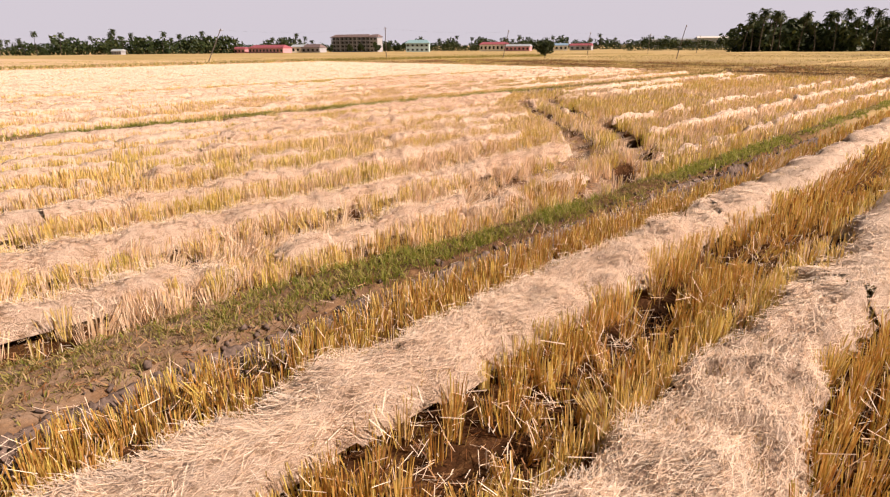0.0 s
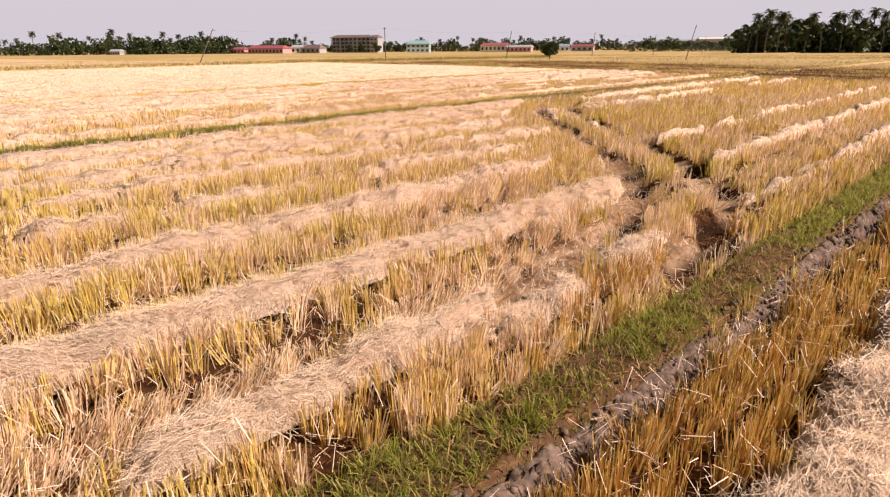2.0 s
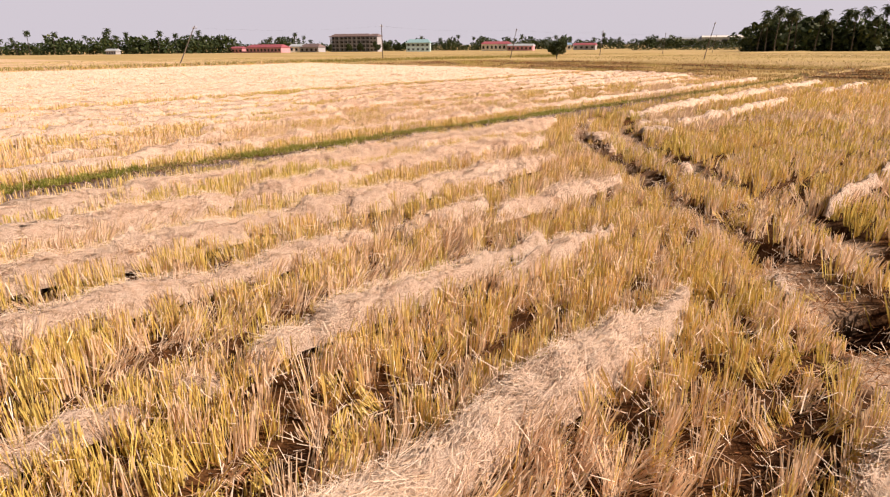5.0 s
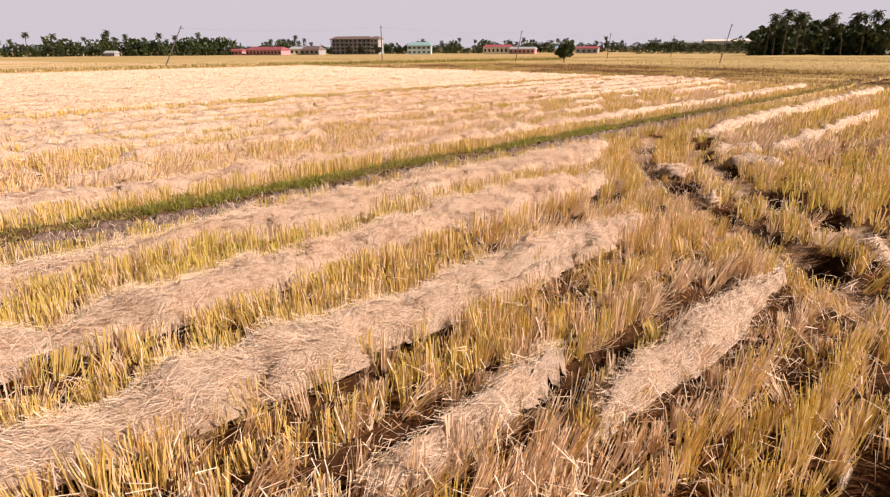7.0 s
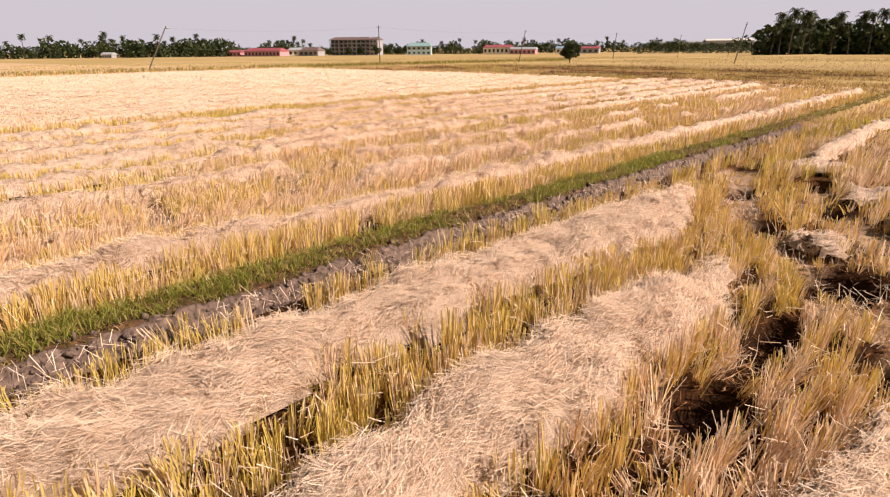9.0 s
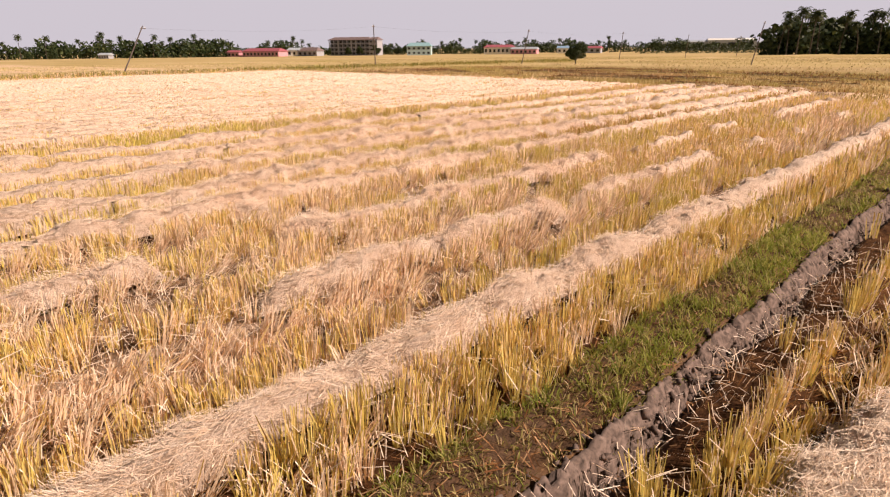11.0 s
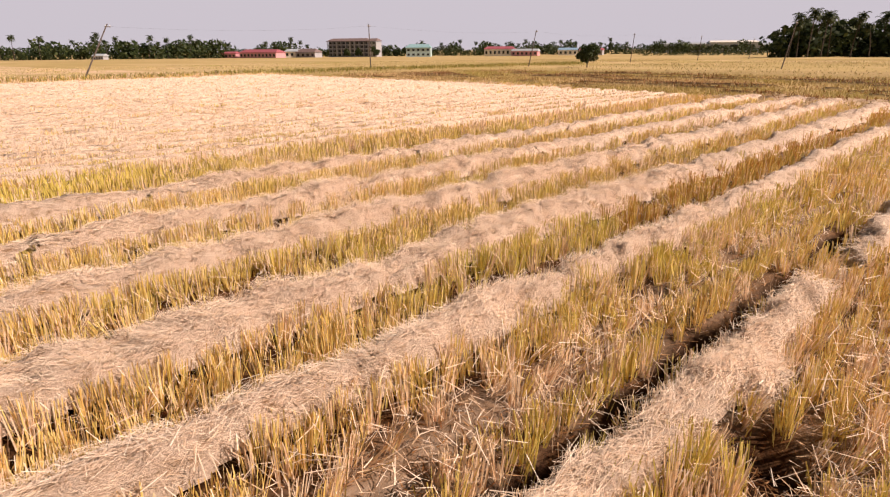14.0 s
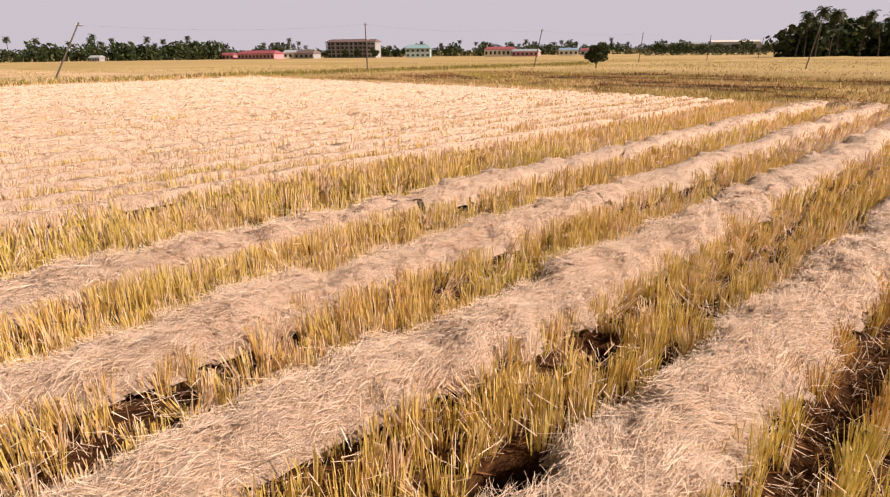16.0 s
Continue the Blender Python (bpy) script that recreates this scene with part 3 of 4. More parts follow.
def straw_lying(name, label, category, group, x0, x1, y0, y1, nx_, step):
    """A bed of straw with loose stalks lying all over it."""
    beds = []
    for nn, dy, r0, r1 in ((nx_ * 2, step * 0.5, -99, 5.5), (nx_, step, 5.5, 999)):
        xs, ys = np.linspace(x0, x1, nn), np.arange(y0, y1 + dy, dy)
        gx_, gy_ = np.meshgrid(xs, ys)
        x, y = gx_.ravel(), gy_.ravel()
        h = windrow_z(x, y)
        if dy < 0.1:
            h = h * (0.78 + 0.22 * np.clip((fbm(x * 5.5, y * 4.6, 76) - 0.30) * 9, 0, 1))
        h = h + np.where(h > MAT, 0.10 * (fbm(x * 8, y * 7, 79) - 0.5), 0)
        z = ground_z(x, y) + np.where(h > MAT, h, 0.09)
        i = np.arange(len(x)).reshape(len(ys), len(xs))
        q = np.stack([i[:-1, :-1], i[:-1, 1:], i[1:, 1:], i[1:, :-1]], -1).reshape(-1, 4)
        r = reach(x, y)[q].min(1)
        q = q[(h[q] > MAT).any(1) & (r >= r0) & (r < r1) & (pits(x, y)[q].min(1) < 0.045)]
        if len(q):
            used, back = np.unique(q, return_inverse=True)
            beds.append((np.stack([x, y, z], 1)[used], back.reshape(-1, 4)))
    if not beds:
        return
    me = mesh_of("straw_bed", *join(beds), M_BED, smooth=True)
    ob = tagged(new(name, me), label, category, group, "stuff")
    px, py = scatter(x0, x1, y0, y1, 3100)
    r = reach(px, py)
    rate = np.clip(1.0 - (r - 2.4) / 5.4, 0.024, 1.0)
    ok = (RNG.random(len(px)) < rate) & (r < 24)
    px, py, r = px[ok], py[ok], r[ok]
    hh = windrow_z(px, py)
    ok = hh > MAT
    px, py, hh, r = px[ok], py[ok], hh[ok], r[ok]
    n = len(px)
    if n:
        wide = RNG.uniform(0.0022, 0.0042, n) * (1 + np.clip(r - 3, 0, 22) * 0.30)
        stray = (RNG.random(n) < 0.4) * np.where(r < 10, 1.0, 0.4)
        px, py = px + stray * RNG.normal(0, 0.07, n), py + stray * RNG.normal(0, 0.05, n)
        hh = np.maximum(windrow_z(px, py), 0.8 * hh)
        mid = np.stack([px, py, ground_z(px, py) + hh * np.where(RNG.random(n) < 0.22, RNG.uniform(0.35, 1.0, n), 1.0) + np.where(r < 5, RNG.uniform(-0.015, 0.04, n) + 0.06 * RNG.random(n) ** 4, RNG.uniform(-0.008, 0.016, n))], 1)
        yaw = RNG.normal(1.35, 0.6, n) + 2.5 * (fbm(px * 1.6, py * 1.6, 97) - 0.5)
        v, f = strands(mid, yaw, RNG.normal(0, 1, n) * np.where(r < 5, 0.26, 0.08), RNG.uniform(0.07, 0.26, n) * (1 + np.clip(r - 6, 0, 10) * 0.05), wide)
        loose = new("loose_straw", mesh_of("loose_straw", v, f, M_STRAW))
        loose.parent = ob
        tagged(loose, kind="stuff")


for c, w, full, y0, y1 in WINDROWS:
    straw_lying("straw_windrow", "pale dry rice straw lying in a long windrow", "straw windrow", "straw windrows", c - 1.1 * w, c + 1.1 * w, max(y0, -6), y1, *((15, 0.13) if c > -39 else (8, 0.4)))
for px, py, a, b in HEAPS:
    straw_lying("straw_heap", "tangled heap of pale straw beside wheel marks", "straw heap", "straw heaps", px - 1.25 * a, px + 1.25 * a, py - 1.25 * b, py + 1.25 * b, 14, 0.08)


# ---------------------------------------------------------------- standing stubble
def standing(x, y):
    """Share of the stubble that stands at a spot."""
    d = 1 - 0.3 * np.clip((windrow_z(x, y) - 0.26) * 8, 0, 1)
    d = d * (1 - np.clip(bund(x, y, 0.07), 0, 1)) * (1 - np.clip(gutter(x, y) * 1.0, 0, 0.62)) * np.clip(1 - pits(x, y) * 20, 0, 1)
    d = d * (1 - 0.35 * tracks(x, y)) * (1 - 0.7 * lanes(x, y))
    d = d * (y < plot_end(x)) * (x > SIDE_X) * (1 - 0.9 * ((x > BUNDS[1][0] + 0.25) & (x < BUNDS[1][0] + 0.9)))
    return d * np.clip((fbm(x * 2.6, y * 2.2, 20) - 0.27) * 6, 0.08, 1)


def flat_share(x, y):
    """Where the stubble was pushed over and has bleached."""
    f = np.clip((fbm(x * 0.30, y * 0.13, 30) - 0.62) * 5, 0, 1)
    for c, w, y0, y1 in ((-14.3, 0.55, 8, 19.5), (-13.3, 0.4, 10, 19), (-24.2, 0.5, 12, 30), (-25.9, 0.55, 14, 28.5), (-6.6, 0.5, 0, 12), (-27.7, 0.35, 20, 30)):
        f = np.maximum(f, 0.9 * np.clip(1.3 - np.abs(x - c) / w, 0, 1) * ((y > y0) & (y < y1)) * np.clip(fbm(x * 1.1, y * 0.6, 31) * 3 - 0.7, 0, 1))
    return f


def dry_share(x):
    """How much of the standing stubble has bleached, plot by plot."""
    return np.interp(x, [-60, -42, -36, -23, -21, -13, -11, -5.4, -4.8, 0], [0.55, 0.5, 0.12, 0.32, 0.2, 0.25, 0.6, 0.7, 0.05, 0.05])


def stubble(x0, x1, y0, y1, r0, r1, row, step, tillers, width, clump, tall=0.34, sheaths=0):
    """Tufts of cut stalks, planted in rows along y."""
    gx_, gy_ = np.meshgrid(np.arange(x0, x1, row), np.arange(y0, y1, step))
    hills_x, hills_y = gx_.ravel(), gy_.ravel()
    r = reach(hills_x, hills_y)
    ok = (r >= r0) & (r < r1)
    hills_x, hills_y = hills_x[ok], hills_y[ok]
    m = len(hills_x)
    hills_x = hills_x + RNG.normal(0, 0.13 * row, m) + 0.16 * (fbm(hills_x * 0.4, hills_y * 0.3, 21) - 0.5)
    hills_y = hills_y + RNG.normal(0, 0.30 * step, m)
    ok = RNG.random(m) < standing(hills_x, hills_y)
    hills_x, hills_y = hills_x[ok], hills_y[ok]
    m = len(hills_x)
    hills_fl, thick = flat_share(hills_x, hills_y), strewn(hills_x, hills_y)
    pale_hill = RNG.random(m) < hills_fl * 0.95 + dry_share(hills_x) * np.clip(2.2 * fbm(hills_x * 1.3, hills_y * 0.8, 34) - 0.3, 0.2, 1.4) + 0.4 * thick
    pushed_hill = pale_hill & ((hills_fl > 0.3) | (RNG.random(m) < 0.25))
    straw, press = windrow_z(hills_x, hills_y), np.maximum(tracks(hills_x, hills_y), 1.3 * lanes(hills_x, hills_y))
    room = np.where(straw > MAT, straw + RNG.uniform(-0.08, 0.05, m), 9.0)
    height = tall * np.clip(RNG.normal(1, 0.09, m), 0.75, 1.2) * (0.80 + 0.40 * fbm(hills_x * 0.8, hills_y * 0.8, 33)) * (1 - 0.5 * press)
    height = np.minimum(height, np.maximum(room, 0.12))
    hx, hy, n = np.repeat(hills_x, tillers), np.repeat(hills_y, tillers), m * tillers
    ox, oy = RNG.normal(0, clump, n), RNG.normal(0, clump * 1.25, n)
    x, y = hx + ox, hy + oy
    bleached = np.repeat(pale_hill, tillers) ^ (RNG.random(n) < 0.10)
    pushed = np.repeat(pushed_hill, tillers)
    lean, lean_to = np.abs(RNG.normal(0, 0.08, m)) + 1.0 * press * RNG.random(m) + 0.5 * (RNG.random(m) < 0.05), RNG.uniform(0, 6.28, m)
    out, out_to = np.hypot(ox, oy) / clump * 0.045 + np.abs(RNG.normal(0, 0.05, n)), np.arctan2(oy, ox) + RNG.normal(0, 0.5, n)
    lx_ = np.repeat(lean * np.cos(lean_to), tillers) + out * np.cos(out_to)
    ly_ = np.repeat(lean * np.sin(lean_to), tillers) + out * np.sin(out_to)
    tilt = np.where(pushed, np.repeat(0.25 + 0.75 * RNG.random(m) ** 1.3, tillers) + RNG.normal(0, 0.15, n), np.hypot(lx_, ly_))
    toward = np.where(pushed, np.repeat(RNG.normal(1.35, 0.55, m), tillers) + RNG.normal(0, 0.3, n), np.arctan2(ly_, lx_))
    size = np.repeat(height, tillers) * np.where(RNG.random(n) < 0.75, RNG.uniform(0.88, 1.0, n), RNG.uniform(0.45, 0.88, n)) * np.where(pushed, 1.15, 1.0)
    root = np.stack([x, y, ground_z(x, y) - 0.02], 1)
    if sheaths:
        k = m * sheaths
        a, d = RNG.uniform(0, 6.28, k), np.abs(RNG.normal(0, 1.5 * clump, k))
        sx, sy = np.repeat(hills_x, sheaths) + d * np.cos(a), np.repeat(hills_y, sheaths) + d * np.sin(a)
        v, f = blades(np.stack([sx, sy, ground_z(sx, sy) - 0.01], 1), RNG.uniform(0, 3.14, k), RNG.uniform(0.2, 1.1, k), a, RNG.uniform(0.08, 0.2, k), width * RNG.uniform(0.8, 1.5, k), RNG.normal(0.4, 0.4, k), False)
        tagged(new("withered_leaves", mesh_of("withered_leaves", v, f, M_SHEATH)), "withered orange-brown leaves at the foot of stubble", "stubble", kind="stuff")
    rust = np.zeros(n, bool)
    for c, half, y0, y1 in ((-29.6, 0.45, 33.5, 60), (0.5, 0.9, -6, 60), (-1.9, 0.45, -6, 60), (-3.75, 0.5, -6, 60), (-5.6, 0.25, 8, 13)):
        rust |= (np.abs(x - c) < half) & (y > y0) & (y < y1) & (RNG.random(n) < 0.75)
    bleached &= ~rust
    for tag, mask, mat, text in (("rusty_stubble", rust, M_RUST, "orange-brown rice stubble standing in dark mud"), ("rice_stubble", ~bleached & ~rust, M_STUBBLE, "golden cut rice stubble standing in tufts on dark mud"), ("bleached_stubble", bleached, M_PALE, "bleached rice stubble pushed over on dark mud")):
        k = int(mask.sum())
        if not k:
            continue
        v, f = blades(root[mask], RNG.uniform(0, 3.14, k), tilt[mask], toward[mask], size[mask], width * RNG.uniform(0.7, 1.3, k), RNG.normal(0.05, 0.18, k), False)
        tagged(new(tag, mesh_of(tag, v, f, mat)), text, "stubble", kind="stuff")


stubble(-46, 2, -2, 46, -9, 5.5, 0.24, 0.115, 25, 0.0106, 0.031, sheaths=2)
stubble(-52, 2, -2, 52, 5.5, 11, 0.24, 0.125, 10, 0.019, 0.036)
stubble(-66, 2, -2, 62, 11, 24, 0.24, 0.17, 5, 0.030, 0.040)
stubble(-91, 2, -1, 64, 24, 70, 0.36, 0.30, 4, 0.054, 0.07, tall=0.36)


# fallen stalks between the rows
lx, ly = scatter(-46, 2, -2, 46, 260)
ok = reach(lx, ly) < 6.5
lx, ly = lx[ok], ly[ok]
ok = (windrow_z(lx, ly) < 0.05) & (bund(lx, ly) < 0.3) & (pits(lx, ly) < 0.08) & (RNG.random(len(lx)) < 0.65 + 0.35 * np.maximum(flat_share(lx, ly), gutter(lx, ly)))
lx, ly = lx[ok], ly[ok]
n = len(lx)
v, f = strands(np.stack([lx, ly, ground_z(lx, ly) + 0.34 * RNG.random(n) ** 1.5], 1), RNG.uniform(0, 6.28, n), RNG.normal(0.2, 0.7, n), RNG.uniform(0.07, 0.22, n), RNG.uniform(0.004, 0.008, n))
tagged(new("fallen_straw", mesh_of("fallen_straw", v, f, M_STRAW)), "broken straw stalks scattered between stubble rows", "straw", kind="stuff")


# straw spread between the windrows of the west part
lx, ly = scatter(-50, -23, 12, 58, 300)
r = reach(lx, ly)
ok = (r < 12) & (windrow_z(lx, ly) < 0.03) & (RNG.random(len(lx)) < strewn(lx, ly) ** 1.5 * np.clip(1.2 - r / 12, 0.2, 1))
lx, ly, r = lx[ok], ly[ok], r[ok]
n = len(lx)
v, f = strands(np.stack([lx, ly, ground_z(lx, ly) + RNG.uniform(0.12, 0.40, n)], 1), RNG.normal(1.1, 0.9, n), RNG.normal(0, 0.3, n), RNG.uniform(0.08, 0.26, n), RNG.uniform(0.0035, 0.007, n) * (1 + np.clip(r - 3, 0, 9) * 0.25))
tagged(new("spread_straw", mesh_of("spread_straw", v, f, M_STRAW)), "pale straw spread thinly over standing stubble", "straw", kind="stuff")


# withered leaves and chaff trodden into the bare mud
lx, ly = scatter(-46, 2, -2, 46, 420)
ok = reach(lx, ly) < 6.0
lx, ly = lx[ok], ly[ok]
ok = RNG.random(len(lx)) < np.maximum.reduce([np.clip(pits(lx, ly) * 20, 0, 1), 0.8 * tracks(lx, ly), lanes(lx, ly), 0.8 * gutter(lx, ly), 0.3 * bund(lx, ly), np.full(len(lx), 0.16)])
lx, ly = lx[ok], ly[ok]
n = len(lx)
v, f = strands(np.stack([lx, ly, ground_z(lx, ly) + RNG.uniform(0.0, 0.05, n)], 1), RNG.uniform(0, 6.28, n), RNG.normal(0, 0.4, n), RNG.uniform(0.04, 0.16, n), RNG.uniform(0.005, 0.012, n))
tagged(new("withered_leaves", mesh_of("withered_leaves", v, f, M_SHEATH)), "withered orange-brown leaves trodden into bare mud", "leaf litter", kind="stuff")


# ---------------------------------------------------------------- bunds: grass and mud clods
def bund_grass(c):
    """Tufts of grass, green in places and dried out in others."""
    tx, ty = scatter(c - 0.75, c + 0.65, -4, 60, 150)
    r = reach(tx, ty)
    rate = np.clip(1.0 - (r - 5) / 10, 0.22, 1)
    lush = np.clip(fbm(tx * 1.5, ty * 0.8, 80) * 5.0 - 1.5, 0.1, 1)
    ok = RNG.random(len(tx)) < rate * bund(tx, ty, 0.03) * np.clip(lush + 0.6, 0, 1)
    tx, ty, r, lush = tx[ok], ty[ok], r[ok], lush[ok]
    lush = lush * np.clip((44 - ty) / 12, 0.45, 1) * np.clip((ty - 1.5) / 4, 0.3, 1)
    each = 11
    hx, hy = np.repeat(tx, each), np.repeat(ty, each)
    r, lush = np.repeat(r, each), np.repeat(lush, each)
    n = len(hx)
    ox, oy = RNG.normal(0, 0.028, n), RNG.normal(0, 0.028, n)
    x, y = hx + ox, hy + oy
    dry = RNG.random(n) > lush * 0.85 + 0.1
    size = RNG.uniform(0.05, 0.15, n) * (0.55 + 0.6 * lush)
    wide = RNG.uniform(0.006, 0.011, n) * (1 + np.clip(r - 4, 0, 30) * 0.12)
    for tag, mask, mat, text in (("green_grass", ~dry, M_GRASS, "short green grass growing in tufts along an earth bund"), ("dry_grass", dry, M_PALE_GRASS, "dried-out grass tufts along an earth bund")):
        k = int(mask.sum())
        v, f = blades(np.stack([x, y, ground_z(x, y) - 0.01], 1)[mask], RNG.uniform(0, 3.14, k), (np.hypot(ox, oy) / 0.028 * 0.3 + 0.1)[mask], np.arctan2(oy, ox)[mask], size[mask], wide[mask], RNG.normal(0.5, 0.35, k), True)
        tagged(new(tag, mesh_of(tag, v, f, mat)), text, "grass", kind="stuff")


def mud_bank(c, w):
    """The cut edge of a bund: dried mud broken into blocks by deep cracks."""
    offs, ys = np.arange(-0.08, 0.03 + 0.36 * w, 0.024), np.arange(-3, 46, 0.03)
    go_, gy_ = np.meshgrid(offs, ys)
    o, y = go_.ravel(), gy_.ravel()
    x = o + bund_edges(c, y)[1]
    u = o / 0.15 + 2.2 * fbm(x * 4, y * 4, 98)
    v = y / 0.16 + 2.2 * fbm(x * 4, y * 4, 99)
    i, j = np.floor(u), np.floor(v)
    f1, f2, who = np.full(len(x), 9.0), np.full(len(x), 9.0), np.zeros(len(x))
    for a in (-1, 0, 1):
        for b in (-1, 0, 1):
            px, py = i + a + lattice(i + a, j + b, 91), j + b + lattice(i + a, j + b, 92)
            d = np.hypot(u - px, v - py)
            closer = d < f1
            f2 = np.where(closer, f1, np.minimum(f2, d))
            who = np.where(closer, lattice(i + a, j + b, 93), who)
            f1 = np.where(closer, d, f1)
    edge = 0.03 + 0.12 * w + 0.26 * w * (fbm(y * 1.3, y * 0, 94) - 0.5)
    drop = np.clip((o - edge + 0.12) / 0.24, 0, 1)
    crack = np.clip(1 - (f2 - f1) / 0.12, 0, 1) * (vnoise(x * 5, y * 3, 100) > 0.35)
    rise = 0.22 if c < -20 else 0.15
    z = rise * (1 - drop * drop * (3 - 2 * drop)) - (0.03 if c < -20 else 0.06) + 0.05 * (who - 0.5) - 0.07 * crack + 0.12 * (fbm(x * 3, y * 2.2, 95) - 0.5) + 0.06 * (fbm(x * 26, y * 23, 96) - 0.5)
    wave = 0.2 * (fbm(y * 0.9, y * 0 + c, 102) - 0.5)
    z -= 0.25 * np.clip((-0.01 - o) / 0.06, 0, 1) + 0.20 * np.clip((o + 0.03 - 0.22 * w - wave * w) / 0.10, 0, 1)
    k = np.arange(len(x)).reshape(len(ys), len(offs))
    q = np.stack([k[:-1, :-1], k[:-1, 1:], k[1:, 1:], k[1:, :-1]], -1).reshape(-1, 4)
    r = reach(x, y)
    q = q[(r[q] < 13).all(1)]
    used, back = np.unique(q, return_inverse=True)
    bank = tagged(new("mud_bank", mesh_of("mud_bank", np.stack([x, y, z], 1)[used], back.reshape(-1, 4), M_MUD)), "cracked grey-brown mud bank along a grassy bund", "mud bank", kind="structure")
    # angular clods, from crumbs to fist size
    po, py = scatter(-0.09, 0.02 + 0.40 * w, -3, 46, 320)
    px = po + bund_edges(c, py)[1]
    ok = (reach(px, py) < 11) & (RNG.random(len(px)) < np.clip(fbm(px * 2.5, py * 1.2, 101) * 2.6 - 0.6, 0.05, 1))
    px, py, po = px[ok], py[ok], po[ok]
    n = len(px)
    size = 0.008 + 0.034 * RNG.random(n) ** 3
    cube = np.array([[-1, -1, -1], [1, -1, -1], [1, 1, -1], [-1, 1, -1], [-1, -1, 1], [1, -1, 1], [1, 1, 1], [-1, 1, 1]]) * 0.75
    turn = RNG.normal(size=(n, 3, 3))
    turn = np.linalg.qr(turn)[0]
    corner = (cube[None] * RNG.uniform(0.4, 1.2, (n, 8, 1)) * RNG.uniform(0.5, 1.4, (n, 1, 3))) @ turn * size[:, None, None]
    t = np.clip(po / 0.24, 0, 1)
    lift = np.maximum(rise * (1 - t * t * (3 - 2 * t)) - 0.085, ground_z(px, py)) + size * 0.3
    v = (corner + np.stack([px, py, lift], 1)[:, None]).reshape(-1, 3)
    face = np.array([[0, 3, 2, 1], [4, 5, 6, 7], [0, 1, 5, 4], [1, 2, 6, 5], [2, 3, 7, 6], [3, 0, 4, 7]])
    clods = new("mud_clods", mesh_of("mud_clods", v, (face[None] + (np.arange(n) * 8)[:, None, None]).reshape(-1, 4), M_MUD))
    clods.parent = bank
    tagged(clods, kind="stuff")


for c, w in BUNDS:
    bund_grass(c)
    mud_bank(c, w)

# rough grass on the far side bund and the headland
x, y = scatter(SIDE_X - 2, SIDE_X + 2, 5, 130, 40)
ok = RNG.random(len(x)) < side_bund(x, y)
x, y = x[ok], y[ok]
n = len(x)
v, f = blades(np.stack([x, y, ground_z(x, y) - 0.03], 1), RNG.uniform(0, 3.14, n), np.abs(RNG.normal(0.2, 0.2, n)), RNG.uniform(0, 6.28, n), RNG.uniform(0.15, 0.5, n), RNG.uniform(0.05, 0.10, n), RNG.normal(0.3, 0.3, n), False)
M_ROUGH = blade_material("rough_grass", [(0.0, (0.20, 0.20, 0.05)), (0.5, (0.36, 0.32, 0.08)), (1.0, (0.52, 0.40, 0.16))])
tagged(new("rough_grass", mesh_of("rough_grass", v, f, M_ROUGH)), "tall yellowing grass along the side bund", "grass", kind="stuff")
M_FAR = blade_material("far_stubble", [(0.0, (0.50, 0.38, 0.18)), (0.5, (0.66, 0.51, 0.29)), (1.0, (0.76, 0.61, 0.40))], (0.52, 0.45, 0.17), 0.05)
M_HEAD = blade_material("trampled_stubble", [(0.0, (0.24, 0.14, 0.06)), (0.35, (0.52, 0.35, 0.15)), (0.7, (0.68, 0.49, 0.26)), (1.0, (0.78, 0.60, 0.40))], (0.44, 0.38, 0.10), 0.08)
x, y = scatter(-92, 0, END_Y - 10, END_Y + 26, 44)
ok = RNG.random(len(x)) < headland(x, y) * (1 - streaks(x, y)) * np.clip((fbm(x * 0.08, y * 0.5, 11) - 0.25) * 4, 0, 1)
x, y = x[ok], y[ok]
n = len(x)
v, f = blades(np.stack([x, y, ground_z(x, y) - 0.03], 1), RNG.uniform(0, 3.14, n), np.abs(RNG.normal(0.3, 0.3, n)), RNG.uniform(0, 6.28, n), RNG.uniform(0.10, 0.32, n), RNG.uniform(0.03, 0.07, n), RNG.normal(0.3, 0.3, n), False)
tagged(new("headland_stubble", mesh_of("headland_stubble", v, f, M_HEAD)), "trampled yellow stubble on a churned headland", "stubble", kind="stuff")


# brown trampled leaves along the churned streaks
x, y = scatter(-92, 0, END_Y - 10, END_Y + 26, 20)
ok = RNG.random(len(x)) < streaks(x, y)
x, y = x[ok], y[ok]
n = len(x)
v, f = blades(np.stack([x, y, ground_z(x, y) - 0.03], 1), RNG.uniform(0, 3.14, n), np.abs(RNG.normal(0.5, 0.4, n)), RNG.uniform(0, 6.28, n), RNG.uniform(0.08, 0.26, n), RNG.uniform(0.03, 0.08, n), RNG.normal(0.3, 0.3, n), False)
tagged(new("withered_leaves", mesh_of("withered_leaves", v, f, M_SHEATH)), "brown leaves trampled into a churned headland", "leaf litter", kind="stuff")


